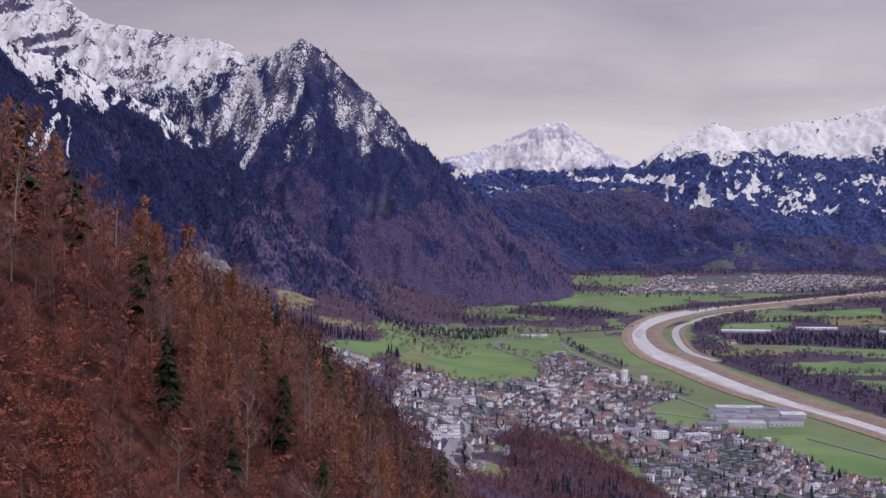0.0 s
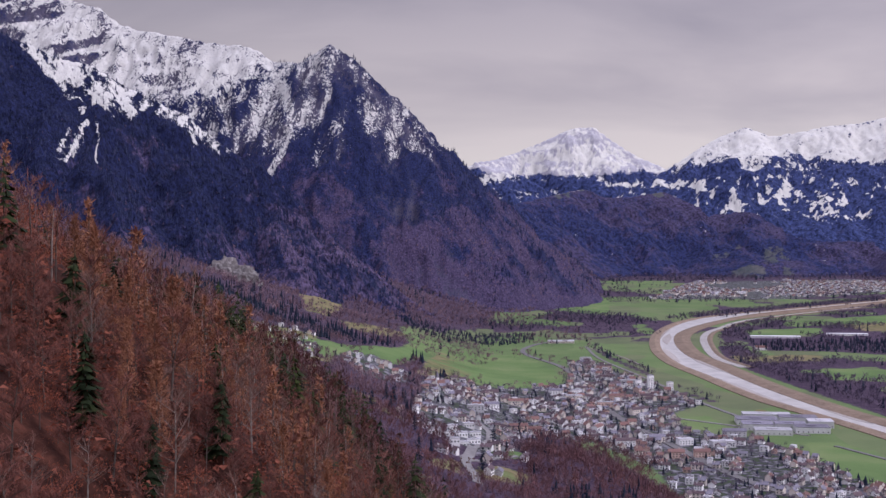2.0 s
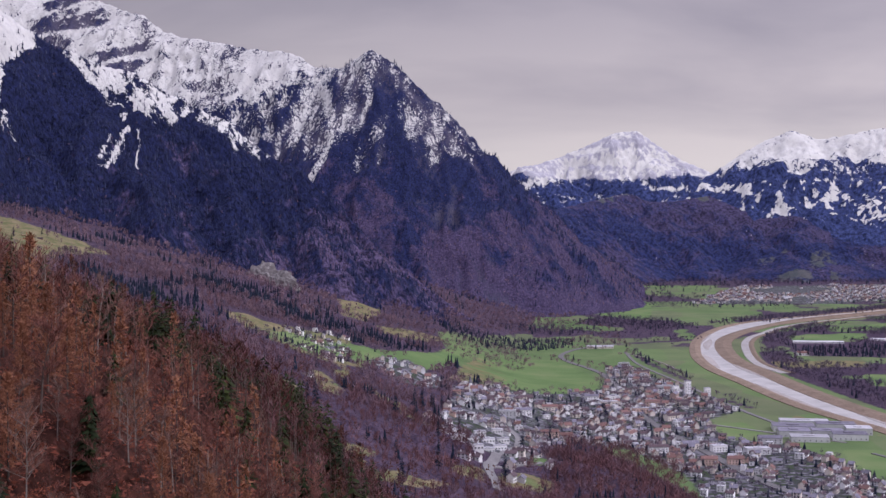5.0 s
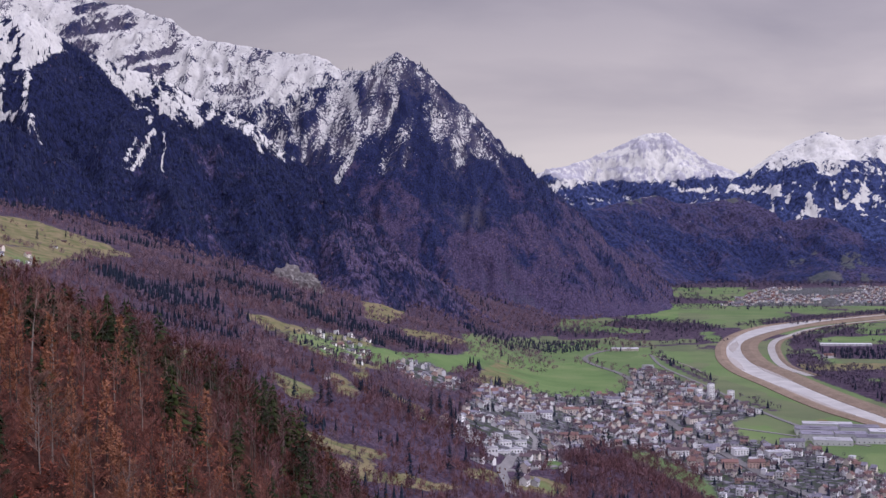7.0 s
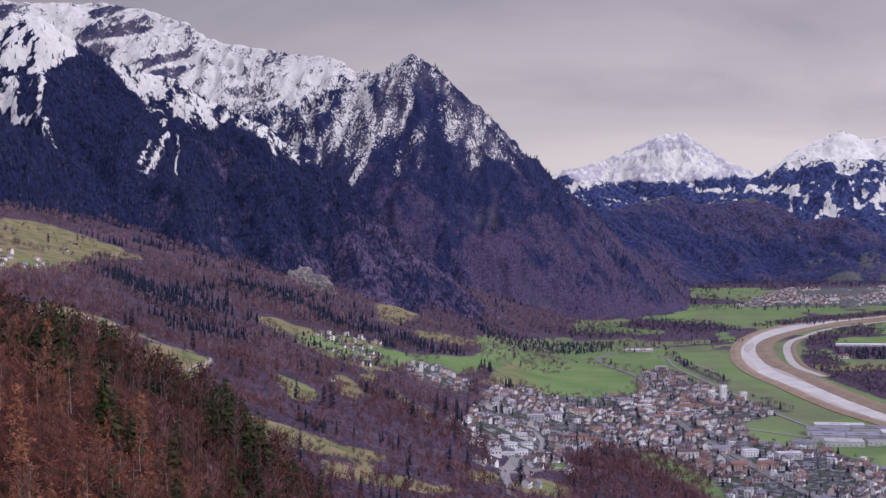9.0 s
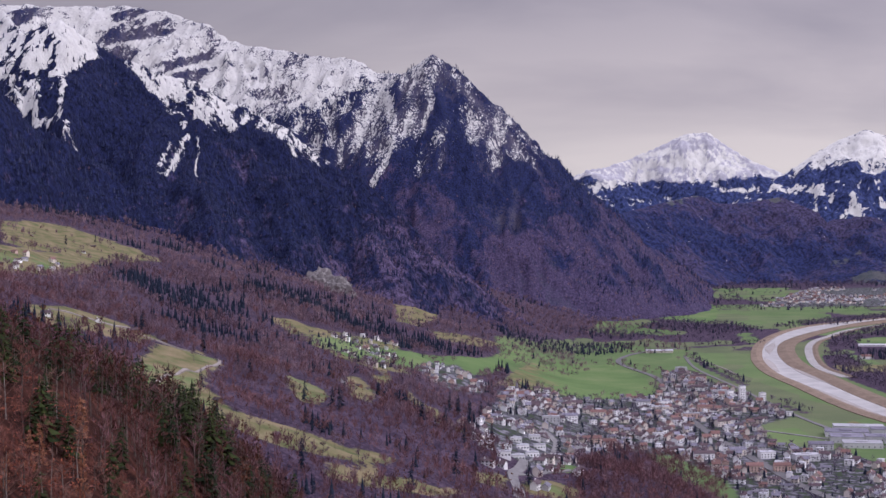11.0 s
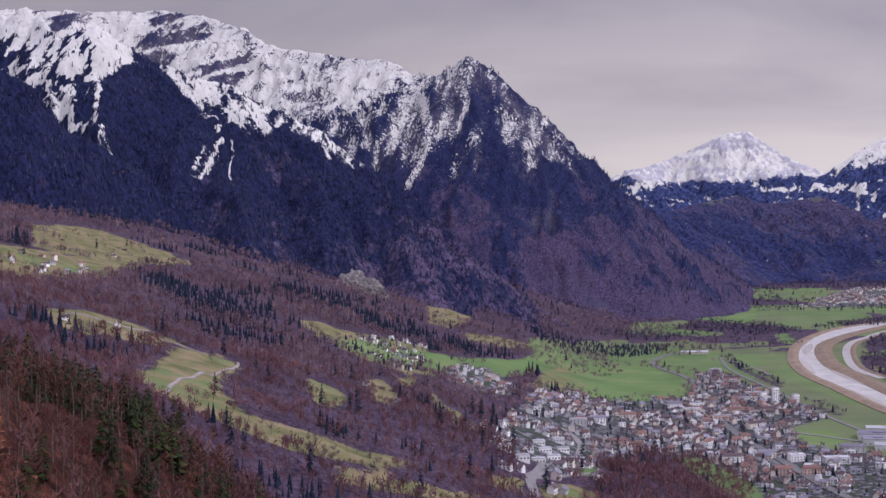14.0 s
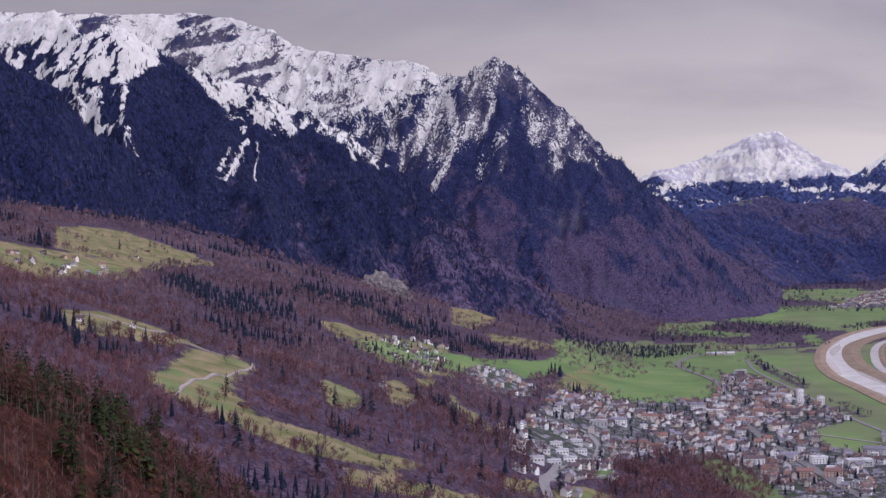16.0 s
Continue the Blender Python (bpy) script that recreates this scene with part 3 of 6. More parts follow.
# the low wooded hills across the valley
HILL = [(-3, 60, 2.6), (1.06, 62, 3.11), (2.51, 66, 3.57), (5.92, 70, 4.37), (7.11, 70, 3.91), (8.6, 70.5, 3.95), (10.36, 71, 4.25), (12.6, 70, 3.17), (14.62, 69, 3.12), (15.92, 67, 1.9), (18.2, 66, 1.55), (23.1, 68, 1.97), (30, 68, 2.2)]
HILL_SPURS = [([(5.92, 70, 4.37), (7.5, 67, 2.8), (8.6, 64, 1.2)], 0.6), ([(10.36, 71, 4.25), (11.2, 68, 2.6), (11.8, 64, 0.9)], 0.6), ([(14.62, 69, 3.1), (14.0, 66, 2.0), (13.6, 63, 0.7), (13.2, 61, 0.1)], 0.4),
              ([(23.1, 68, 1.97), (21, 65, 1.2), (19.5, 62, 0.5)], 0.5)]
lines_h = [(HILL, 0.55)] + HILL_SPURS + sprout(HILL[1:], 2.0, 2.6, 0.42, 0.75, rs, depth=2)


def zones_hill(X, Y, Z, steep, seed, gully, D):
    n = fbm(X * 0.4, Y * 0.4, 5, seed + 5)
    n2 = fbm(X * 1.2, Y * 1.2, 4, seed + 7)
    green = inside(X + 0.5 * n2, Y, [(9.6, 58.5), (15.4, 58.0), (16.0, 64.5), (13.4, 66.0), (10.8, 62.5)], 1.0) * smoothstep(2.4, 1.4, Z) * smoothstep(-0.5, 0.2, n2 + 0.3)
    top = smoothstep(0.25, 0.6, n2) * smoothstep(3.3, 3.9, Z) * smoothstep(0.9, 0.3, D)
    return {"snow": 0.34 * smoothstep(3.6, 4.4, Z) * smoothstep(0.8, 0.2, D) + 0.25 * n2 - 0.1, "wood": 1.0 + 0.2 * n, "brown": 0.46 + 0.40 * n, "grass": 0.5 * np.maximum(green, top) + 0.3 * n2 - 0.1}


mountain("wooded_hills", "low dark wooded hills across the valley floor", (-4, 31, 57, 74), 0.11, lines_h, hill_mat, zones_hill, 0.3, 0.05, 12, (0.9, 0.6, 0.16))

# far snowy summit and the long snow-topped range
FAR = [(-3.5, 74, 5.0), (-0.93, 74, 5.7), (0.1, 74.2, 6.1), (0.6, 74.2, 6.05), (2.17, 76, 6.69), (3.84, 76.4, 7.38), (5.1, 76.6, 8.0), (5.6, 76.6, 8.12), (6.6, 76.6, 8.2), (7.49, 76.4, 7.55), (9.09, 76, 6.43), (11.06, 76, 5.6), (13, 76, 5)]
FAR_SHOULDER = [(-2.5, 72.5, 4.7), (-0.2, 73, 5.75), (1.0, 73, 5.55), (2.6, 73, 5.0), (4.2, 72.6, 4.1), (5.2, 72.4, 3.4)]
FAR, FAR_SHOULDER = [[(x + 0.4, y, z) for x, y, z in line] for line in (FAR, FAR_SHOULDER)]
lines_f = [(FAR, 1.1), (FAR_SHOULDER, 0.95)] + sprout(FAR[4:], 1.1, 1.7, 0.9, 1.5, rs, depth=2) + sprout(FAR_SHOULDER, 1.0, 1.0, 0.7, 1.2, rs, depth=1)


def zones_far(X, Y, Z, steep, seed, gully, D):
    n = fbm(X * 0.8, Y * 0.8, 5, seed + 5)
    layers = fbm(X * 0.5, Z * 3.0, 3, seed + 6)
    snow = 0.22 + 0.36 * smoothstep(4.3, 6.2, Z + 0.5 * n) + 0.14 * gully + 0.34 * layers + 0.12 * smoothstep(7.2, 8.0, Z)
    return {"snow": snow, "wood": 1.0 - smoothstep(4.9, 5.9, Z + 0.3 * n), "brown": 0 * X, "grass": 0 * X}


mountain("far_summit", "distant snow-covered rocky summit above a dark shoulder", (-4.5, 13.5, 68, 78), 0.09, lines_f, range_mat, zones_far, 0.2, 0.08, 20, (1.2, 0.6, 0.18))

RANGE = [(6.6, 72.6, 3.4), (8.1, 73, 4.31), (10.77, 74, 5.62), (12.54, 75, 6.8), (14.0, 75.6, 7.6), (15.33, 75.6, 8.07), (16.76, 75.2, 7.5), (18.3, 75, 7.75), (20, 75, 8.09), (21.5, 75, 8.2), (23.25, 75, 8.58), (25.45, 75, 9.16), (27, 75, 8.9), (32, 74, 9.2)]
BENCH = [(9, 72, 3.5), (12.5, 72.4, 5.6), (15, 72.6, 6.3), (18, 72.6, 6.1), (21, 72.6, 6.4), (25, 72.6, 6.5), (32, 72.6, 6.6)]
RANGE, BENCH = [[(x + 0.4, y, z) for x, y, z in line] for line in (RANGE, BENCH)]
lines_r = [(RANGE, 0.75), (BENCH, 0.95)] + sprout(BENCH, 1.6, 2.2, 0.85, 1.3, rs, sides=(-1,), depth=2)


def zones_range(X, Y, Z, steep, seed, gully, D):
    n = fbm(X * 0.7, Y * 0.7, 5, seed + 5)
    pastures = smoothstep(0.1, 0.5, fbm(X * 2.0, Y * 2.2, 5, seed + 3, 0.65)) * smoothstep(2.2, 3.2, Z) * smoothstep(5.6, 4.8, Z)
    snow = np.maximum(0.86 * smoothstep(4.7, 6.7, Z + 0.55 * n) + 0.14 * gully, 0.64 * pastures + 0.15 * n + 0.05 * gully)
    return {"snow": snow, "wood": 1.05 + 0 * X, "brown": 0.3 - 0.1 * Z + 0.2 * n, "grass": 0.5 * smoothstep(1.9, 0.8, Z) + 0.4 * n - 0.2}


mountain("snowy_range", "long distant mountain range, white above a haze-blue wooded base", (6, 33, 62, 78), 0.11, lines_r, range_mat, zones_range, 0.25, 0.05, 26, (1.0, 0.5, 0.14))

# ---- the ground sheet ----
MEADOWS = [
    [(-2.37, 8.17), (-2.37, 8.61), (-2.69, 9.68), (-2.62, 10.69), (-2.21, 9.9), (-2.14, 9.07), (-1.9, 8.6), (-1.64, 8.26), (-1.39, 8.41), (-1.05, 8.5), (-0.64, 8.69), (-0.7, 7.91), (-1.0, 7.73), (-1.24, 7.41), (-1.67, 7.7), (-2.03, 7.84), (-2.24, 8.0)],
    [(-0.91, 7.64), (-0.68, 7.81), (-0.19, 8.08), (-0.4, 7.4), (-0.85, 7.15)],
    [(-8.0, 18.3), (-8.03, 19.39), (-7.91, 20.6), (-6.03, 19.8), (-5.96, 17.63), (-5.4, 14.98), (-6.2, 16.31), (-6.27, 14.87)],
    [(-6.6, 13.0), (-6.13, 14.6), (-6.05, 16.68), (-5.16, 14.76), (-5.09, 12.8), (-4.95, 11.6)],
    [(-3.6, 9.5), (-3.2, 8.9), (-2.75, 9.6), (-2.9, 10.6), (-3.3, 10.2)],
    [(-1.85, 10.33), (-1.69, 10.81), (-1.38, 10.07), (-1.51, 9.72)],
    [(-1.68, 11.8), (-1.8, 13.12), (-1.53, 12.48), (-1.43, 11.35)],
    [(-3.55, 27.04), (-2.64, 27.22), (-2.47, 23.59), (-2.76, 22.23)],
    [(-2.29, 23.06), (-1.75, 24.47), (-1.16, 24.88), (-1.43, 22.38), (-1.99, 21.56)],
    [(-3.45, 16.17), (-3.06, 16.93), (-2.7, 18.12), (-2.8, 16.14), (-2.96, 15.36)],
]
GREENS = [
    [(-1.99, 11.18), (-1.86, 11.27), (-1.53, 10.46), (-1.38, 9.61), (-1.52, 9.5), (-1.73, 10.1)],
    [(-1.53, 11.57), (-1.47, 12.34), (-1.27, 11.13), (-1.29, 10.5)],
    [(-1.37, 13.87), (-0.98, 12.25), (-0.71, 11.81), (-0.5, 11.51), (-0.49, 10.81), (-0.8, 11.34), (-1.11, 12.25)],
    [(-1.74, 13.92), (-1.61, 14.23), (-1.53, 13.72), (-1.54, 12.94)],
    [(-0.21, 9.1), (-0.01, 9.24), (0.03, 8.97), (-0.13, 8.55)],
    [(-0.34, 12.6), (-0.14, 14.0), (-0.05, 13.09), (-0.25, 12.17)],
    [(-1.95, 14.52), (-1.68, 15.61), (-1.51, 15.41), (-1.7, 14.2)],
    [(-0.69, 16.69), (-0.61, 20.26), (-0.39, 24.24), (0.92, 24.24), (1.45, 21.53), (1.4, 19.7), (0.6, 18.9), (-0.11, 18.2), (-0.64, 17.2)],
    [(-2.03, 17.0), (-1.33, 18.44), (-1.0, 19.89), (-0.94, 19.29), (-1.85, 16.76)],
    [(0.13, 8.99), (0.10, 9.3), (0.29, 9.6), (0.5, 9.5), (0.44, 9.1)],
    [(0.28, 13.26), (0.73, 14.01), (0.85, 13.71), (0.52, 13.3)],
    [(-2.3, 8.05), (-2.5, 9.0), (-2.62, 10.4), (-2.3, 10.1), (-2.0, 8.6), (-1.7, 8.0)],
    [(-1.2, 8.0), (-1.0, 8.3), (-0.85, 8.2), (-0.95, 7.95)],
    [(-1.72, 15.61), (-2.04, 17.07), (-1.73, 18.49), (-1.16, 19.82), (-0.91, 24.36), (-0.48, 23.92), (-0.86, 18.44), (-1.22, 16.44)],
    [(-2.71, 15.44), (-2.56, 16.69), (-2.08, 17.3), (-1.88, 15.74), (-2.13, 14.64)],
    [(0.29, 11.58), (0.45, 10.96), (0.48, 9.88), (0.34, 9.89)],
    [(2.19, 45.25), (3.87, 46.77), (4.59, 43.05), (3.69, 35.2), (2.61, 36.47), (1.93, 39.06)],
    [(0.6, 32.27), (1.5, 33.78), (1.74, 32.07), (1.07, 31.08)],
    [(2.36, 15.38), (2.54, 16.22), (3.02, 16.46), (3.12, 15.61), (2.79, 15.21)],
]
TOWN = [
    [(-0.6, 16.4), (-0.1, 18.2), (0.6, 18.9), (1.45, 19.6), (1.75, 22.8), (2.15, 22.8), (2.73, 19.84), (3.17, 17.49), (2.57, 16.6), (2.6, 15.09), (3.2, 14.9), (3.57, 13.76), (3.63, 12.5), (3.98, 11.64), (3.9, 10.2), (1.9, 10.2), (1.85, 12.9), (1.43, 14.3), (0.84, 14.2), (0.47, 11.8), (0.35, 10.0), (0.1, 9.8), (-0.4, 10.8), (-0.5, 13.0), (-0.5, 15.0)],
    [(-2.91, 15.45), (-2.68, 17.24), (-2.21, 18.93), (-1.93, 16.83), (-1.7, 14.38), (-2.14, 14.13), (-2.65, 14.95)],
    [(5.75, 42.6), (9.5, 55.5), (16.9, 58.4), (18, 50), (10.1, 42.6)],
    [(-1.67, 16.56), (-1.33, 18.44), (-0.69, 16.69), (-0.75, 15.32), (-1.13, 14.73)],
    [(-6.3, 13.0), (-5.6, 15.2), (-5.25, 14.7), (-5.2, 12.9), (-5.6, 12.2)],
]
# plots beyond the river and by the works: pasture, brown arable
PLOTS = [
    [(6.24, 29.88), (8.22, 30.7), (7.64, 28.77), (6.11, 28.33)], [(5.91, 22.07), (7.37, 21.63), (6.83, 20.04), (5.65, 20.42)], [(7.71, 32.52), (12.03, 35.69), (10.96, 32.52), (7.5, 31.04)],
    [(3.71, 14.41), (4.14, 14.48), (4.42, 12.94), (4.0, 11.7), (3.62, 11.95), (3.6, 13.42)],
]
BELTS = [
    [(5.77, 27.62), (8.96, 26.6), (12.5, 25.6), (12.0, 23.6), (8.11, 24.2), (6.57, 24.8), (5.47, 25.0)], [(4.9, 26.0), (4.6, 23.6), (4.62, 21.6), (4.84, 19.6), (5.15, 17.0), (5.5, 14.6), (7.0, 14.8), (6.2, 18.2), (5.5, 20.8), (5.3, 23.0), (5.4, 26.0)],
    [(5.9, 22.9), (8.5, 22.4), (8.5, 22.05), (5.9, 22.5)], [(6.9, 19.7), (8.4, 19.6), (8.4, 19.2), (6.8, 19.3)], [(5.3, 27.8), (6.0, 31.0), (6.8, 31.2), (6.0, 28.0)], [(7.2, 31.0), (12, 31.7), (12, 31.1), (7.2, 30.4)],
    [(6.4, 33.6), (9.0, 37.0), (14.0, 42.5), (13.4, 43.2), (8.2, 37.6), (5.6, 34.6)], [(2.35, 25.4), (2.5, 23.4), (2.85, 20.8), (3.0, 20.9), (2.65, 23.6), (2.5, 25.5)], [(3.0, 18.9), (3.3, 17.6), (3.45, 17.7), (3.12, 19.0)],
    [(2.6, 27.6), (4.3, 28.6), (4.2, 29.0), (2.5, 28.0)], [(1.6, 33.6), (3.6, 31.0), (4.6, 32.4), (4.2, 34.6), (2.4, 36.0)], [(-0.6, 30.6), (1.4, 29.4), (2.2, 31.0), (0.8, 32.6)],
]
ARABLE = [[(4.76, 24.0), (6.51, 24.31), (6.31, 23.18), (4.72, 22.8)], [(3.69, 17.11), (4.37, 16.29), (4.46, 15.38), (3.67, 16.35)], [(8.8, 31.5), (12.5, 33.5), (12.0, 31.0), (9.0, 29.5)]]


def any_of(x, y, polys, soft):
    m = np.zeros(np.shape(x))
    for p in polys:
        m = np.maximum(m, inside(x, y, p, soft))
    return m


angles = np.radians(np.concatenate([np.linspace(-36, 34, 320), np.linspace(36, 324, 40)]))
radii = np.concatenate([[0.0], np.geomspace(0.35, 79.5, 350)])
A_, R_ = np.meshgrid(angles, radii)
GX, GY = 0.45 + R_ * np.sin(A_), -0.1 + R_ * np.cos(A_)
GZ = ground_z(GX, GY)
foot = np.interp(GY, FOOT_Y, FOOT_X) - GX
# rough woodland and brown fallow between the pastures
scruff = 0.8 * smoothstep(0.18, 0.40, fbm(GX * 0.8, GY * 0.4, 4, 72)) * smoothstep(25, 28, GY) * smoothstep(44, 40, GY)
scruff = np.maximum(scruff, smoothstep(-0.22, 0.0, fbm(GX * 0.5, GY * 0.8, 4, 74)) * smoothstep(0.0, 0.3, GX - np.interp(GY, [13, 18, 21.5, 23.5, 28.3, 34, 41, 49], [6.0, 4.95, 4.62, 4.6, 5.25, 7.9, 14.15, 22])))
scruff = np.maximum(scruff, np.maximum(smoothstep(-0.15, 0.10, fbm(GX * 0.3, GY * 0.6, 4, 76)), smoothstep(54, 59, GY)) * smoothstep(40, 44, GY))
scruff = scruff * (1 - any_of(GX, GY, PLOTS, 0.1))
ground = sheet("ground", GX, GY, GZ, ground_mat, [
    ("leafy", smoothstep(6.5, 3.5, GY)),
    ("valley", smoothstep(0.25, -0.25, foot - 1.1 * smoothstep(17.5, 20, GY) * smoothstep(30, 26, GY)) * smoothstep(8.5, 9.5, GY) * (1 - 0.9 * any_of(GX, GY, BELTS, 0.15)) * (1 - 0.85 * scruff)),
    ("dry", np.maximum(any_of(GX, GY, MEADOWS, 0.12), 0.9 * any_of(GX, GY, ARABLE, 0.1))),
    ("green", any_of(GX, GY, GREENS + PLOTS + [TOWN[1], TOWN[4]], 0.12)),
    ("town", any_of(GX, GY, [TOWN[0], TOWN[2], TOWN[3]], 0.2)),
    ("lush", 0.5 * np.maximum(smoothstep(0.9, -0.2, foot), any_of(GX, GY, GREENS[13:], 0.1))),
])
tagged(ground, "valley floor pastures and brown wooded slopes in late winter", "ground", kind="structure")


# ---- river, banks, roads ----
def smooth_line(pts, n=10):
    p = [np.array(q, float) for q in pts]
    p = [2 * p[0] - p[1]] + p + [2 * p[-1] - p[-2]]
    out = []
    for a, b_, c, d in zip(p, p[1:], p[2:], p[3:]):
        for k in range(n):
            t = k / n
            out.append(0.5 * (2 * b_ + (c - a) * t + (2 * a - 5 * b_ + 4 * c - d) * t * t + (3 * b_ - a - 3 * c + d) * t ** 3))
    return np.array(out + [p[-2]])


def ribbon(name, left, right, lift, thick, material_, label, category, crown=0.0, dyke=0):
    """A strip of ground between two lines, with sides that go down into the soil."""
    bm = bmesh.new()
    cuts = [0.0, 0.0, 0.5, 1.0, 1.0]
    drops = [-thick, 0.0, crown, 0.0, -thick]
    prev = None
    for l, r in zip(left, right):
        ring = []
        for c, d in zip(cuts, drops):
            q = l + (r - l) * c
            ring.append(bm.verts.new((q[0] * S, q[1] * S, float(ground_z(q[0], q[1])) * S + lift + (crown * (1 + 3.0 * dyke * float(smoothstep(31, 36, q[1]))) if d == crown else d))))
        if prev:
            for a in range(4):
                bm.faces.new((prev[a], prev[a + 1], ring[a + 1], ring[a]))
        prev = ring
    me = bpy.data.meshes.new(name)
    bmesh.ops.recalc_face_normals(bm, faces=bm.faces)
    bm.to_mesh(me)
    bm.free()
    me.materials.append(material_)
    return tagged(new(name, me), label, category, kind="structure")


def offset(line, d):
    t = np.gradient(line, axis=0)
    t /= np.linalg.norm(t, axis=1)[:, None]
    return line + d * np.stack([t[:, 1], -t[:, 0]], 1)


def road(name, pts, width, material_, label, lift=0.5):
    line = smooth_line(pts)
    return ribbon(name, offset(line, -width / 2), offset(line, width / 2), lift, 1.5, material_, label, "road")


BANK_L = smooth_line([(5.4, 11.0), (4.88, 14.3), (4.55, 15.96), (4.05, 18.06), (3.76, 20.8), (3.56, 22.98), (3.69, 25.67), (4.24, 29.07), (5.31, 32.51), (6.78, 34.99), (9.25, 37.63), (14.96, 43.94), (24, 54)])
BANK_R = smooth_line([(5.75, 11.0), (5.08, 15.3), (4.77, 16.7), (4.42, 19.3), (4.2, 22.4), (4.08, 24.2), (4.28, 26.9), (4.74, 29.2), (5.75, 31.8), (7.0, 34.0), (9.4, 36.7), (15.1, 43.0), (24.2, 53.2)])
ribbon("river", BANK_L, BANK_R, 0.35, 1.0, river_mat, "wide pale grey river bending through the valley", "river")
for bar, (u0, u1, c0, c1) in enumerate(((0.40, 0.49, 0.02, 0.42), (0.50, 0.58, 0.25, 0.7), (0.53, 0.62, 0.02, 0.25), (0.22, 0.33, 0.03, 0.3), (0.30, 0.41, 0.72, 0.98), (0.12, 0.2, 0.6, 0.9))):
    n_ = len(BANK_L)
    k = np.arange(int(u0 * n_), int(u1 * n_))
    taper = np.sin(np.linspace(0.02, math.pi - 0.02, len(k)))[:, None]
    mid = BANK_L[k] + (BANK_R[k] - BANK_L[k]) * (c0 + c1) / 2
    half = (BANK_R[k] - BANK_L[k]) * (c1 - c0) / 2 * taper
    ribbon("gravel_bar", mid - half, mid + half, 0.5, 1.0, bar_mat, "grey-brown gravel bar lying in the river", "gravel bar", 0.2)
ribbon("river_bank", offset(BANK_L, -0.15), offset(BANK_L, 0.07), 0.6, 2.0, levee_mat, "brown grassy levee along the outer side of the river", "river bank", 1.2)
ribbon("river_bank", offset(BANK_R, -0.08), offset(BANK_R, 0.27), 0.6, 2.0, levee_mat, "brown grassy levee between river and side channel", "river bank", 1.2, 1)
CANAL = smooth_line([(4.62, 22.0), (4.45, 23.5), (4.62, 25.6), (5.06, 28.32), (5.75, 30.35), (7.65, 34.0), (13.95, 41.0), (22, 49)])
ribbon("side_channel", offset(CANAL, -0.06), offset(CANAL, 0.09), 0.5, 1.0, gravel_mat, "narrow pale gravel side channel beside the river", "channel")
ribbon("river_bank", offset(CANAL, 0.09), offset(CANAL, 0.2), 0.6, 2.0, levee_mat, "brown bank beside the side channel", "river bank", 0.8)

pale_bark_mat = speckled("pale_grey_bark", (0.13, 0.11, 0.095), (0.30, 0.26, 0.23), 3.0, 0.95)
scrub_mat = foliage("rust_scrub", [(0.10, 0.032, 0.021), (0.19, 0.060, 0.038), (0.28, 0.098, 0.062), (0.15, 0.072, 0.058)])
bark_mat = speckled("grey_brown_bark", (0.055, 0.042, 0.036), (0.16, 0.13, 0.11), 3.0, 0.95)
twig_mat = foliage("bare_twigs", [(0.060, 0.024, 0.021), (0.125, 0.051, 0.042), (0.20, 0.086, 0.068), (0.27, 0.135, 0.108)])
pale_twig_mat = foliage("pale_bare_twigs", [(0.11, 0.062, 0.050), (0.19, 0.108, 0.085), (0.26, 0.16, 0.13)])
rust_mat = foliage("rust_brown_dead_leaves", [(0.12, 0.034, 0.020), (0.22, 0.062, 0.034), (0.33, 0.105, 0.055), (0.17, 0.060, 0.042)])
larch_mat = foliage("orange_larch_twigs", [(0.20, 0.088, 0.050), (0.29, 0.130, 0.074), (0.39, 0.185, 0.108)])
needle_mat = foliage("dark_green_needles", [(0.009, 0.013, 0.008), (0.018, 0.026, 0.011), (0.046, 0.058, 0.016)])
# mountain conifer shades carry the blue of distance haze
haze_needle_mat = foliage("haze_blue_needles", [(0.005, 0.007, 0.022), (0.012, 0.016, 0.046), (0.030, 0.036, 0.082), (0.058, 0.062, 0.110)])
# purple, brown, dark twigs and slope needles have distance-haze blue mixed in
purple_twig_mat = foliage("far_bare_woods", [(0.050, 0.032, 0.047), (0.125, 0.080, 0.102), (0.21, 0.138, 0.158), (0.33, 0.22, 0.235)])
brown_twig_mat = foliage("brown_bare_woods", [(0.056, 0.028, 0.036), (0.115, 0.058, 0.066), (0.185, 0.093, 0.098), (0.26, 0.135, 0.132)])
brown_larch_mat = foliage("brown_larch_twigs", [(0.075, 0.032, 0.022), (0.12, 0.052, 0.034), (0.17, 0.075, 0.048)])
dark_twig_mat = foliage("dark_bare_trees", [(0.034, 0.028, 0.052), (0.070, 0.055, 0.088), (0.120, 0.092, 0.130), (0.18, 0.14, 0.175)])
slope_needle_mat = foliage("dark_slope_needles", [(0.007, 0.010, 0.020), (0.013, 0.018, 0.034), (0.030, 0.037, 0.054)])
WALLS = [speckled("wall_plaster_white", (0.80, 0.78, 0.77), (0.92, 0.90, 0.89), 0.6, 0.9), speckled("wall_plaster_cream", (0.66, 0.585, 0.515), (0.79, 0.71, 0.63), 0.6, 0.9),
         speckled("wall_plaster_grey", (0.46, 0.45, 0.46), (0.62, 0.61, 0.61), 0.6, 0.9), speckled("wall_plaster_pink", (0.56, 0.40, 0.34), (0.68, 0.50, 0.42), 0.6, 0.9)]
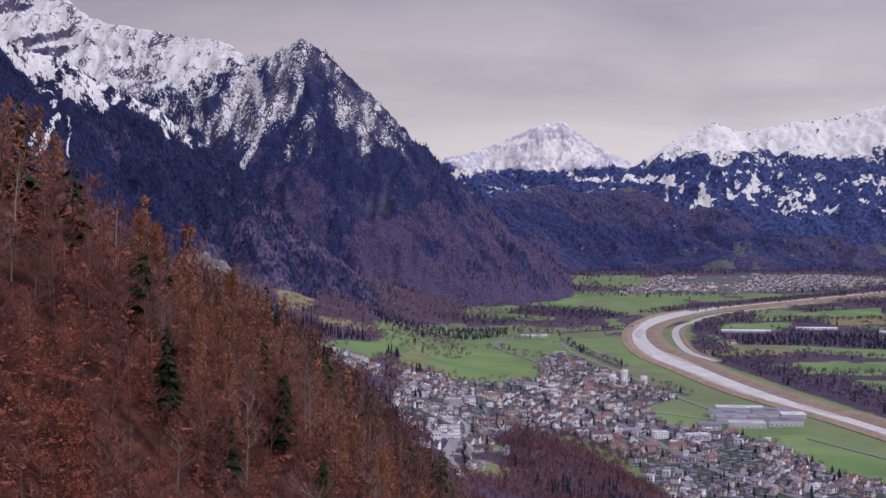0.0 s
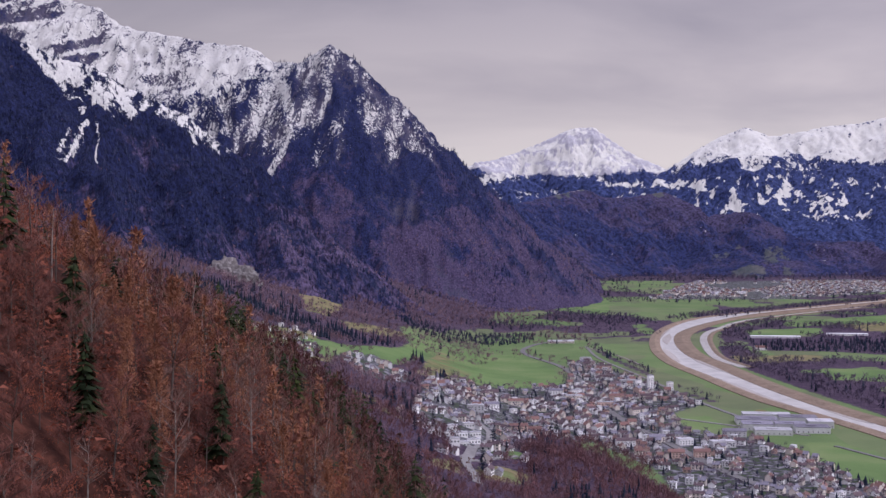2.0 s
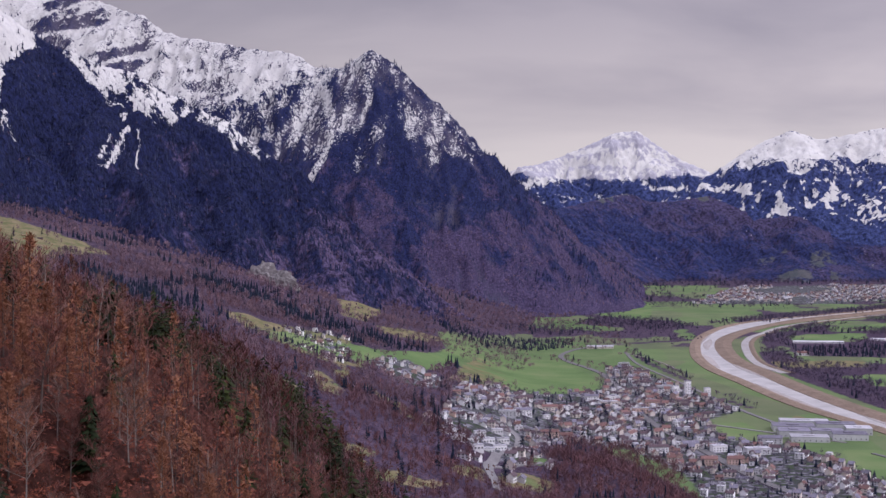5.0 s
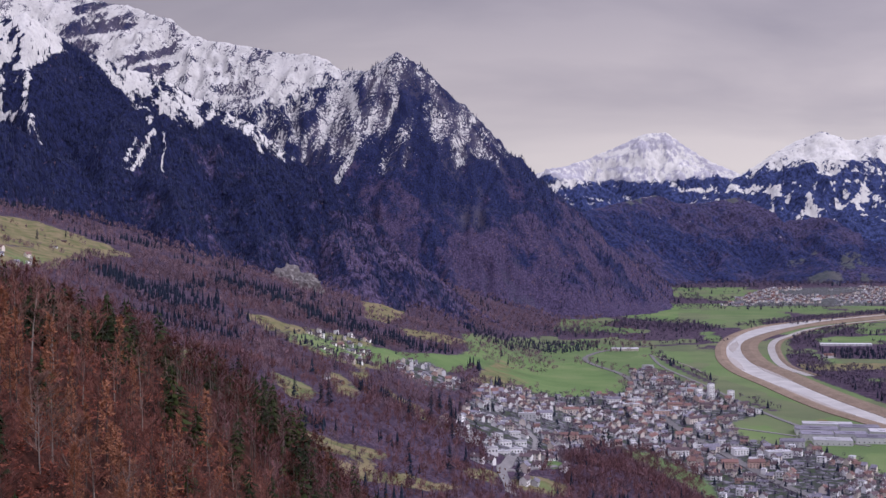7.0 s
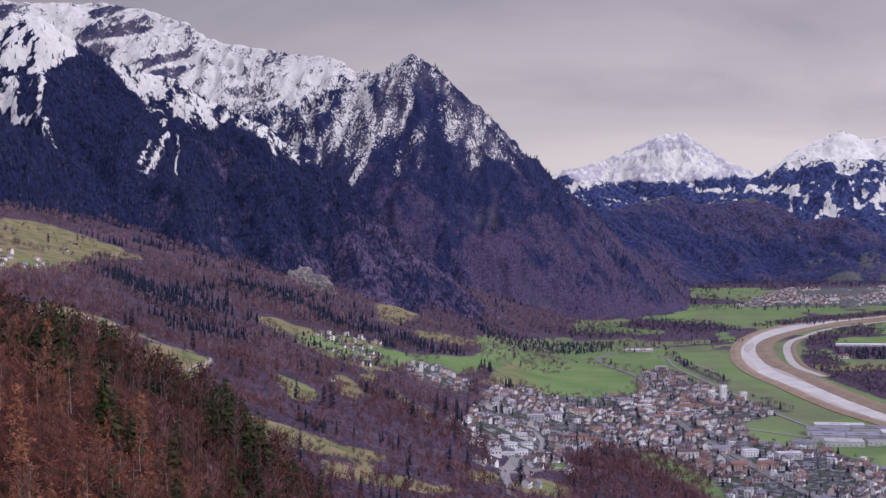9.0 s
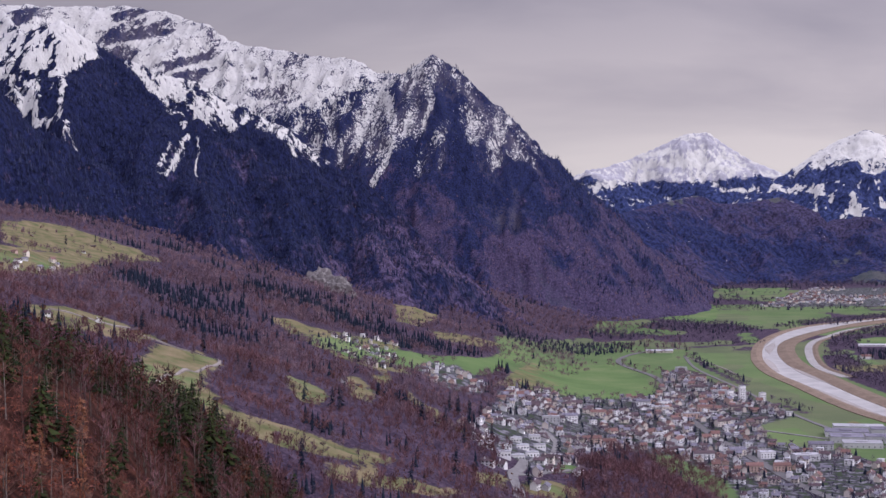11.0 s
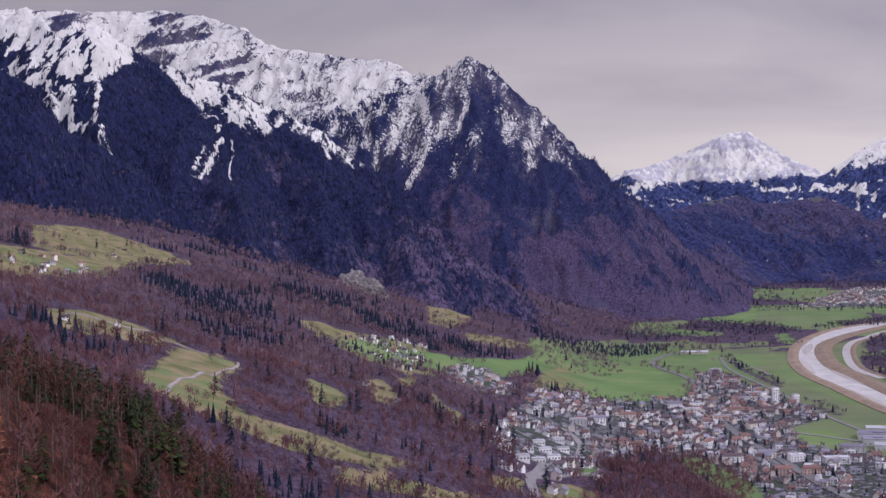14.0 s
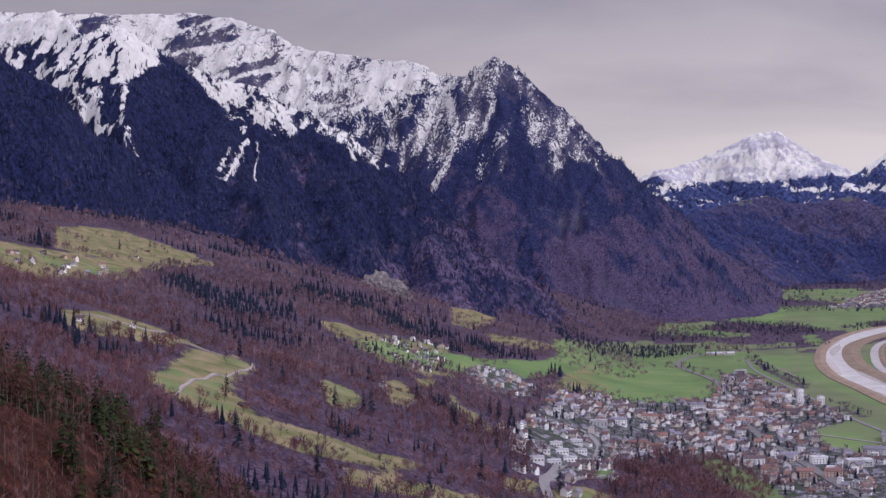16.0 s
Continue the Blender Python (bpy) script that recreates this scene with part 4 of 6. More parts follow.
# brown and grey tile tints are shifted purple-blue for valley haze
ROOFS = [speckled("roof_tile_brown", (0.062, 0.044, 0.052), (0.15, 0.104, 0.112), 1.2, 0.8), speckled("roof_tile_grey", (0.11, 0.102, 0.130), (0.28, 0.26, 0.31), 1.2, 0.8),
         speckled("roof_tile_red", (0.14, 0.078, 0.070), (0.24, 0.135, 0.118), 1.2, 0.8), speckled("roof_flat_pale", (0.34, 0.33, 0.35), (0.54, 0.52, 0.54), 0.6, 0.85)]
wood_mat = speckled("weathered_boards", (0.09, 0.05, 0.035), (0.20, 0.12, 0.085), 1.5, 0.85)
glass_mat, nt, b = material("window_glass", 0.15, 0.5)
b.inputs["Base Color"].default_value = (0.035, 0.04, 0.05, 1)

rock_mat = speckled("pale_limestone", (0.13, 0.115, 0.115), (0.36, 0.33, 0.315), 0.35, 0.95, 0.8)

# ---- trees ----
def tri_mesh(name, verts, faces, material_, tone=None):
    """A mesh of triangles from arrays."""
    v, f = np.asarray(verts, np.float32).reshape(-1, 3), np.asarray(faces, np.int32).reshape(-1, 3)
    me = bpy.data.meshes.new(name)
    me.vertices.add(len(v))
    me.vertices.foreach_set("co", v.ravel())
    me.loops.add(f.size)
    me.loops.foreach_set("vertex_index", f.ravel())
    me.polygons.add(len(f))
    me.polygons.foreach_set("loop_start", np.arange(0, f.size, 3, dtype=np.int32))
    me.update(calc_edges=True)
    me.materials.append(material_)
    if tone is not None:
        me.attributes.new("tone", "FLOAT", "POINT").data.foreach_set("value", np.asarray(tone, np.float32))
    return me


class Tris:
    def __init__(self):
        self.v, self.f = [], []

    def fan(self, pts, faces):
        k = len(self.v)
        self.v += [tuple(p) for p in pts]
        self.f += [tuple(i + k for i in f) for f in faces]

    def sliver(self, a, b, w, r):
        """A thin twig from a to b."""
        a, b = np.array(a), np.array(b)
        side = np.cross(b - a, r.normal(size=3))
        side = side / (np.linalg.norm(side) + 1e-9) * w
        self.fan([a - side, a + side, b], [(0, 1, 2)])

    def limb(self, a, b, ra, rb, n=4):
        a, b = np.array(a, float), np.array(b, float)
        d = (b - a) / (np.linalg.norm(b - a) + 1e-9)
        u = np.cross(d, (0.3, 0.9, 0.2))
        u /= np.linalg.norm(u)
        w = np.cross(d, u)
        ring = lambda c, r: [c + r * (math.cos(t) * u + math.sin(t) * w) for t in np.linspace(0, 2 * math.pi, n, False)]
        fs = []
        for i in range(n):
            j = (i + 1) % n
            fs += [(i, j, n + j), (i, n + j, n + i)]
        self.fan(ring(a, ra) + ring(b, rb), fs)

    def leafy(self, c, s, r):
        """A small tilted leaf clump."""
        p = r.normal(size=(3, 3)) * s
        self.fan([np.array(c) + q for q in p], [(0, 1, 2)])


def bare_tree(seed, limbs=14, twigs=420, w=0.0042, round_limbs=True):
    """Trunk and limbs, and a fuzzy crown of twigs, height 1."""
    r = np.random.RandomState(seed)
    trunk, crown = Tris(), Tris()
    lean = r.normal(size=2) * 0.06
    mid = np.array([lean[0] * 0.3 + r.normal() * 0.012, lean[1] * 0.3, 0.42])
    top = np.array([lean[0], lean[1], 0.93])
    trunk.limb((0, 0, -0.08), mid, 0.0125, 0.008, 4)
    trunk.limb(mid, top, 0.008, 0.002, 3)
    arms = [(mid, top)]
    for k in range(limbs):
        h = r.uniform(0.26, 0.92)
        base = mid + (top - mid) * (h - 0.42) / 0.51 if h > 0.42 else mid * h / 0.42
        ang, reach = r.uniform(0, 6.28), 0.30 * r.uniform(0.55, 1.1) * (1.25 - 0.85 * h)
        tip = base + np.array([math.cos(ang) * reach, math.sin(ang) * reach, reach * r.uniform(0.5, 1.2)])
        if round_limbs:
            trunk.limb(base, tip, 0.0042, 0.0014, 3)
        else:
            crown.sliver(base, tip, 0.004, r)
        arms.append((base, tip))
    for i in range(twigs):
        a, b = arms[r.randint(0, len(arms))]
        q = a + (b - a) * r.uniform(0.15, 1.05)
        d = r.normal(size=3) * (0.8, 0.8, 0.5) + (b - a) * 2.0 + (0, 0, 0.6)
        d = d / (np.linalg.norm(d) + 1e-9)
        crown.sliver(q, q + d * r.uniform(0.05, 0.14) + (0, 0, 0.03), w * r.uniform(0.6, 1.3), r)
    return trunk, crown


def conifer(seed, tiers=17, per=11, width=0.19):
    """A ragged dark conifer: drooping boughs in tiers, some missing."""
    r = np.random.RandomState(seed)
    trunk, crown = Tris(), Tris()
    trunk.limb((0, 0, -0.05), (0, 0, 0.97), 0.012, 0.002, 4)
    lop = r.uniform(0, 6.28)
    for k in range(tiers):
        h = 0.14 + 0.84 * (k / tiers) ** 0.95
        reach = width * (1 - h) ** 0.62 * r.uniform(0.75, 1.15) + 0.014
        for i in range(per):
            a = r.uniform(0, 6.28)
            l = reach * r.uniform(0.5, 1.2) * (1 + 0.25 * math.cos(a - lop))
            c, s = math.cos(a), math.sin(a)
            z0, z1 = h + r.uniform(-0.01, 0.04), h - l * r.uniform(0.05, 0.55)
            w = l * r.uniform(0.4, 0.75)
            b0 = 0.25 * l
            crown.fan([(c * b0, s * b0, z0), (c * l * 0.8 - s * w * 0.5, s * l * 0.8 + c * w * 0.5, z1), (c * l * 1.1, s * l * 1.1, z1 - 0.008), (c * l * 0.8 + s * w * 0.5, s * l * 0.8 - c * w * 0.5, z1)], [(0, 1, 2), (0, 2, 3)])
    crown.fan([(0.012, 0, 0.92), (-0.006, 0.01, 0.92), (-0.006, -0.01, 0.92), (0, 0, 1.03)], [(0, 1, 3), (1, 2, 3), (2, 0, 3)])
    return trunk, crown


def larch(seed, n=520, width=0.17, w=0.0052):
    r = np.random.RandomState(seed)
    trunk, crown = Tris(), Tris()
    trunk.limb((0, 0, -0.05), (0, 0, 0.96), 0.010, 0.002, 4)
    for _ in range(n // 6):
        h = 0.12 + 0.86 * r.uniform() ** 0.85
        reach = (width * (1 - h) ** 0.8 + 0.012) * r.uniform(0.75, 1.1)
        a = r.uniform(0, 6.28)
        for k in range(6):
            l = reach * r.uniform(0.15, 1.0)
            q = np.array([math.cos(a) * l, math.sin(a) * l, h - 0.25 * l + r.uniform(-0.02, 0.02)])
            d = r.normal(size=3) * (0.02, 0.02, 0.026) + np.array([math.cos(a) * 0.02, math.sin(a) * 0.02, 0.014])
            crown.sliver(q, q + d, w * r.uniform(0.8, 1.6), r)
    return trunk, crown


def leafy_young(seed, n=420, s=0.016):
    """A young beech that keeps its dead leaves: an uneven, gappy head."""
    r = np.random.RandomState(seed)
    trunk, crown = Tris(), Tris()
    trunk.limb((0, 0, -0.05), (0, 0, 0.75), 0.011, 0.004, 3)
    lobes = [(r.normal(size=3) * (0.13, 0.13, 0.2) + (0, 0, 0.5), r.uniform(0.10, 0.24)) for _ in range(7)]
    for _ in range(n):
        c, rad = lobes[r.randint(0, len(lobes))]
        d = r.normal(size=3)
        q = c + d / np.linalg.norm(d) * rad * r.uniform(0.3, 1) ** 0.5
        if q[2] > 0.03:
            crown.leafy(q, s * r.uniform(0.6, 1.4), r)
    return trunk, crown


def clump_tree(seed, n=16, w=0.2, s=0.012):
    """A bare tree for woods seen from afar: a stem and a round head of twig sprays."""
    r = np.random.RandomState(seed)
    t = Tris()
    t.fan([(-0.012, 0, -0.1), (0.012, 0.004, -0.1), (0, 0, 0.75)], [(0, 1, 2)])
    for _ in range(n):
        d = r.normal(size=3)
        d = d / np.linalg.norm(d)
        a = np.array([0, 0, r.uniform(0.3, 0.75)]) + d * (w * 0.35, w * 0.35, 0.06)
        b = np.array([0, 0, 0.62]) + d * (w, w, 0.36) * r.uniform(0.75, 1.08)
        if b[2] > 0.15:
            t.sliver(a, b, s * r.uniform(0.6, 1.5), r)
    return t


def spire(seed, n=7, tiers=3):
    """A conifer for woods seen from afar: ragged stacked skirts."""
    r = np.random.RandomState(seed)
    t = Tris()
    for k in range(tiers):
        z0, z1 = 0.1 + 0.80 * k / tiers, 0.5 + 0.52 * (k + 1) / tiers
        w = 0.19 * (1 - k / (tiers + 0.6))
        ring = [(w * r.uniform(0.65, 1.25) * math.cos(a), w * r.uniform(0.65, 1.25) * math.sin(a), z0 + r.uniform(-0.05, 0.05)) for a in np.linspace(0, 6.28, n, False)]
        t.fan(ring + [(0, 0, z1)], [(i, (i + 1) % n, n) for i in range(n)])
    return t


def strew(name, variants, xs, ys, zs, heights, material_, label, category, r, slim=(0.85, 1.2)):
    """Many small plants as one mesh."""
    vs, fs, tones, k = [], [], [], 0
    pick = r.randint(0, len(variants), len(xs))
    for vi, t in enumerate(variants):
        idx = np.where(pick == vi)[0]
        if not len(idx):
            continue
        v, f = np.array(t.v, np.float32), np.array(t.f, np.int32)
        a = r.uniform(0, 6.28, len(idx)).astype(np.float32)
        h = heights[idx].astype(np.float32)
        w = h * r.uniform(*slim, len(idx)).astype(np.float32)
        c, s = np.cos(a), np.sin(a)
        X = (v[None, :, 0] * c[:, None] - v[None, :, 1] * s[:, None]) * w[:, None] + xs[idx, None]
        Y = (v[None, :, 0] * s[:, None] + v[None, :, 1] * c[:, None]) * w[:, None] + ys[idx, None]
        Z = v[None, :, 2] * h[:, None] + zs[idx, None]
        vs.append((np.stack([X, Y, Z], -1) * S).reshape(-1, 3))
        fs.append((f[None] + (k + np.arange(len(idx)) * len(v))[:, None, None]).reshape(-1, 3))
        tones.append(np.repeat(r.uniform(size=len(idx)), len(v)))
        k += len(idx) * len(v)
    if not vs:
        return None
    me = tri_mesh(name, np.concatenate(vs), np.concatenate(fs), material_, np.concatenate(tones))
    return tagged(new(name, me), label, category, kind="stuff")


def jittered(x0, x1, y0, y1, gap, r):
    X, Y = np.meshgrid(np.arange(x0, x1, gap), np.arange(y0, y1, gap))
    return (X + r.uniform(-0.45, 0.45, X.shape) * gap).ravel(), (Y + r.uniform(-0.45, 0.45, Y.shape) * gap).ravel()


# ---- the wooded spur beside the camera ----
r = np.random.RandomState(21)
nx, ny = jittered(-1.35, 0.45, 0.55, 4.6, 0.034, r)
keep = near_spur(nx, ny) > 0.32 * (np.interp(ny, FOOT_Y, FOOT_X) - nx) - 0.1
keep &= (nx > -0.36 * ny - 0.06) & (nx < 0.36 * ny + 0.06)
nx, ny = nx[keep], ny[keep]
nz = ground_z(nx, ny)
mix = fbm(nx * 2.2, ny * 2.2, 4, 51)
mix2 = fbm(nx * 5.0, ny * 5.0, 3, 57)
dice = r.uniform(size=len(nx))
# 0 bare, 1 pale bare, 2 rusty young, 3 larch, 4 conifer: dead-leaved beeches nearest, then a belt of larches, then dark mixed woods
rusty = 0.14 + 0.46 * smoothstep(0.25, -0.3, mix + 0.5 * mix2) * smoothstep(2.0, 1.3, ny) + 0.1 * smoothstep(2.4, 3.0, ny)
kind = np.where(dice < rusty, 2, np.where(dice < rusty + 0.68 * (1 - rusty), 0, 1))
belt = smoothstep(1.40, 1.65, ny + 0.12 * mix) * smoothstep(2.25, 2.0, ny + 0.12 * mix)
kind = np.where((r.uniform(size=len(nx)) < 0.05 + 0.62 * belt * smoothstep(-0.35, 0.2, mix + 0.5 * mix2)) & (ny > 1.2), 3, kind)
gloom = smoothstep(1.95, 2.3, ny)
kind = np.where(r.uniform(size=len(nx)) < 0.05 + gloom * (0.07 + 0.40 * smoothstep(0.0, 0.35, mix2)), 4, kind)
tall = np.select([kind == 0, kind == 1, kind == 2, kind == 3], [0.080, 0.086, 0.056, 0.098], 0.088) * r.uniform(0.6, 1.25, len(nx)) * (1 + 0.1 * smoothstep(1.8, 3.4, ny))
BUILD = [lambda s: bare_tree(s, 20, 800, 0.0027), lambda s: bare_tree(s + 50, 18, 520, 0.0023), lambda s: leafy_young(s, 950, 0.0075), lambda s: larch(s, 1500, 0.15, 0.0036), lambda s: conifer(s, 20, 13, 0.2)]
CROWN = [twig_mat, pale_twig_mat, rust_mat, larch_mat, needle_mat]
TRUNK = [bark_mat, pale_bark_mat, bark_mat, bark_mat, bark_mat]
NAMES = ["bare_tree", "bare_tree", "young_beech", "larch_tree", "conifer_tree"]
LABELS = ["leafless reddish-brown beech on the steep slope", "leafless pale-stemmed tree on the steep slope", "young beech holding rust-brown dead leaves", "tall larch with orange winter twigs", "dark green conifer among leafless trees"]
MANY = ["dense leafless reddish-brown beech woods", "leafless pale-stemmed trees on the slope", "young beeches holding rust-brown dead leaves", "larches with orange winter twigs", "dark green conifers among leafless trees"]
front = np.argsort(np.hypot(nx + 0.12, ny - 1.25))
singles = front[:290]
is_single = np.zeros(len(nx), bool)
is_single[singles] = True
stock = {}
for k in range(5):
    for v in range(4):
        trunk, crown = BUILD[k](100 * k + v)
        tree = new(NAMES[k])
        tagged(tree, LABELS[k], "tree", "trees on the near slope")
        tr_ob = new("trunk", tri_mesh("trunk", trunk.v, trunk.f, TRUNK[k]))
        cr_ob = new("crown", tri_mesh("crown", crown.v, crown.f, CROWN[k]))
        tr_ob.parent = cr_ob.parent = tree
        stock[k, v] = tree
used = set()
for n_, i in enumerate(singles):
    k, v = int(kind[i]), n_ % 4
    m = pose(nx[i] * S, ny[i] * S, nz[i] * S, 0, 0, r.uniform(0, 360)) @ Matrix.Diagonal((tall[i] * S * r.uniform(0.9, 1.35), tall[i] * S * r.uniform(0.9, 1.35), tall[i] * S, 1))
    if (k, v) not in used:
        stock[k, v].matrix_basis = m
        used.add((k, v))
    else:
        base = stock[k, v]
        old = base.scale.copy()
        base.scale = (1, 1, 1)
        copy_thing(base, m)
        base.scale = old
for key, tree in stock.items():
    if key not in used:
        for ch in list(tree.children):
            bpy.data.objects.remove(ch)
        bpy.data.objects.remove(tree)
brown_red_mat = foliage("dark_red_twigs", [(0.026, 0.010, 0.010), (0.060, 0.023, 0.020), (0.105, 0.041, 0.034), (0.165, 0.070, 0.056)])
for k in range(5):
    sel = np.where((kind == k) & ~is_single)[0]
    for lod, band in ((0, ny[sel] < 2.08 + 0.15 * mix[sel]), (1, ny[sel] >= 2.08 + 0.15 * mix[sel])):
        idx = sel[band]
        simple = [lambda s: bare_tree(s, 11, 150 - 80 * lod, 0.0052 + 0.003 * lod, False), lambda s: bare_tree(s + 50, 11, 120 - 55 * lod, 0.0036 + 0.0024 * lod, False), lambda s: leafy_young(s, 190 - 80 * lod, 0.0150 + 0.007 * lod),
                  lambda s: larch(s, 420 - 260 * lod, 0.14, 0.0072 + 0.0044 * lod), lambda s: conifer(s, 13 - 2 * lod, 9, 0.21)][k]
        trunks, crowns = zip(*[simple(700 + 10 * k + v) for v in range(5)])
        seed = 31 + k + 10 * lod
        strew("tree_crowns", crowns, nx[idx], ny[idx], nz[idx], tall[idx], (brown_red_mat, brown_twig_mat, brown_red_mat, brown_larch_mat, needle_mat)[k] if lod else CROWN[k], MANY[k], "woods", np.random.RandomState(seed), (0.9, 1.35))
        strew("tree_trunks", trunks, nx[idx], ny[idx], nz[idx], tall[idx], bark_mat if lod else TRUNK[k], "slim trunks of the woods on the slope", "woods", np.random.RandomState(seed), (0.9, 1.35))
# low rusty scrub between the trees
sx, sy = (np.concatenate(q) for q in zip(jittered(-1.1, 0.4, 1.5, 2.3, 0.026, r), jittered(-0.7, 0.3, 0.6, 1.5, 0.0145, r)))
sz = ground_z(sx, sy)
keep = (fbm(sx * 4, sy * 4, 3, 77) > -0.75) & (sx > -0.36 * sy - 0.06) & (sx < 0.36 * sy)
strew("undergrowth", [leafy_young(900 + v, 32, 0.040)[1] for v in range(4)], sx[keep], sy[keep], sz[keep], 0.026 * r.uniform(0.6, 1.4, keep.sum()), scrub_mat, "rust-brown undergrowth with dead leaves", "undergrowth", r, (1.1, 1.9))

# ---- roads ----
roads = [
    [(3.3, 10.6), (2.6, 12.4), (2.25, 14.2), (1.9, 16.2), (1.75, 18.4), (1.7, 20.6), (1.55, 22.2), (1.1, 24.0), (1.05, 25.2), (1.5, 26.6), (2.4, 27.6)],
    [(0.12, 8.6), (0.1, 8.93), (0.03, 9.41), (0.08, 9.96), (0.18, 11.2), (0.24, 12.1), (0.22, 12.9), (0.05, 13.75), (-0.18, 13.84), (-0.35, 13.16), (-0.5, 12.6)],
    [(0.03, 9.41), (0.2, 9.75), (0.42, 9.95)],
    [(2.3, 25.8), (2.35, 23.4), (2.75, 20.6), (3.1, 18.0), (3.35, 16.6), (3.7, 15.2)],
    [(-2.04, 7.86), (-2.13, 8.22), (-2.2, 8.89), (-2.22, 9.79), (-2.3, 10.1), (-2.5, 10.3), (-2.75, 10.2), (-3.1, 9.8), (-3.4, 9.5)],
    [(4.0, 14.2), (4.6, 12.6), (5.2, 11.2)],
    [(2.6, 16.2), (3.2, 15.6), (3.9, 14.9)],
    [(2.3, 25.6), (2.75, 23.9), (2.95, 22.4)],
]
widths = [0.10, 0.075, 0.05, 0.06, 0.022, 0.05, 0.05, 0.035]
for i, (pts, wd) in enumerate(zip(roads, widths)):
    road("road", pts, wd, track_mat if i in (4, 7) else asphalt_mat, "narrow pale track across the meadow" if i in (4, 7) else "grey asphalt road through the valley town")
lines_of_road = [smooth_line(p, 6) for p in roads]


def off_road(x, y, gap):
    ok = np.ones(len(x), bool)
    for l in lines_of_road:
        ok &= np.min(np.hypot(x[:, None] - l[None, :, 0], y[:, None] - l[None, :, 1]), axis=1) > gap
    return ok



# ---- woods on the long slope ----
clear = MEADOWS + GREENS + TOWN


def slope_woods(x0, x1, y0, y1, gap, seed):
    r = np.random.RandomState(seed)
    x, y = jittered(x0, x1, y0, y1, gap, r)
    up = np.interp(y, FOOT_Y, FOOT_X) - x
    free = (up > 0.35 - 1.2 * smoothstep(30, 34, y) + 0.3 * fbm(x, y, 3, 61) + 0.9 * smoothstep(17, 20, y) * smoothstep(30, 26, y)) & (any_of(x, y, clear, 0.05) < 0.5)
    free |= (up > 0.4) & (any_of(x, y, MEADOWS, 0.05) > 0.5) & (fbm(x * 3, y * 3, 3, 64) > 0.45) & (r.uniform(size=len(x)) < 0.35)
    free &= off_road(x, y, 0.13)
    free &= (x > 1.25 - 0.6 * y) & (x < 0.36 * y + 0.2)
    return x[free], y[free], r


for y0, y1, x0, gap, size, detail, fine in ((3.4, 5.6, -2.6, 0.058, 0.098, 46, 0.012), (5.6, 8.2, -4.0, 0.066, 0.100, 38, 0.015), (8.2, 13.0, -6.5, 0.074, 0.108, 30, 0.019), (13.0, 20.0, -10.0, 0.098, 0.125, 20, 0.026), (20.0, 29.5, -13.0, 0.14, 0.135, 14, 0.036), (29.5, 38.0, -4.0, 0.17, 0.14, 10, 0.05)):
    x, y, r = slope_woods(x0, 2.6, y0, y1, gap, int(y0 * 10))
    z = ground_z(x, y)
    n = fbm(x * 0.7, y * 0.7, 4, 65) + 0.5 * fbm(x * 2.5, y * 2.5, 3, 66)
    green_bias = 0.10 * smoothstep(-2, -5, x) * smoothstep(10, 14, y)
    spruce = 1.25 * n + r.uniform(-0.25, 0.25, len(x)) + 0.5 * (r.uniform(size=len(x)) > 0.97) > 0.62 - green_bias * 3 + 0.3 * smoothstep(9.5, 8, y) + 0.25 * smoothstep(18, 22, y) - 0.15 * smoothstep(6.4, 4.5, y) + 0.22 * smoothstep(14, 11, y) * smoothstep(5, 6.5, y)
    spruce &= any_of(x, y, MEADOWS, 0.12) < 0.1
    h = size * r.uniform(0.6, 1.35, len(x)) * (1 + 0.35 * fbm(x * 1.7, y * 1.7, 3, 68))
    near_by = y0 < 12
    # the near part of the slope is redder beech and larch, the rest purple-brown tinted for distance haze
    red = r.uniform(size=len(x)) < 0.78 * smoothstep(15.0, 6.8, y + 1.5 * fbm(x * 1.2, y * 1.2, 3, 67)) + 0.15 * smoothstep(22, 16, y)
    larchy = ~spruce & (r.uniform(size=len(x)) < 0.05 + 0.30 * smoothstep(0.0, 0.5, fbm(x * 2.0, y * 2.0, 3, 69)))
    larchy &= y < 14
    strew("larch_woods", [larch(340 + v, 2 * detail, 0.19, 0.9 * fine)[1] for v in range(4)], x[larchy], y[larchy], z[larchy], 1.12 * h[larchy], brown_larch_mat, "brown winter larches among the bare woods", "woods", r)
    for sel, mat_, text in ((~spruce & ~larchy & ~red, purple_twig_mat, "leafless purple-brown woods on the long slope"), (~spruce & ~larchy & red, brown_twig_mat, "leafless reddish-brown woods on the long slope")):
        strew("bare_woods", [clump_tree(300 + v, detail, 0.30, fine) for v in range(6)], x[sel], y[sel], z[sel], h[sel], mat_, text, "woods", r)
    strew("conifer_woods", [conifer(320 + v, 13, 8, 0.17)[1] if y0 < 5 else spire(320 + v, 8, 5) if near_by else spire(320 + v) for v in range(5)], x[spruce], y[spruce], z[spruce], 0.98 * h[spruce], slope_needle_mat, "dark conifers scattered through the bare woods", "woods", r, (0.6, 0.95))


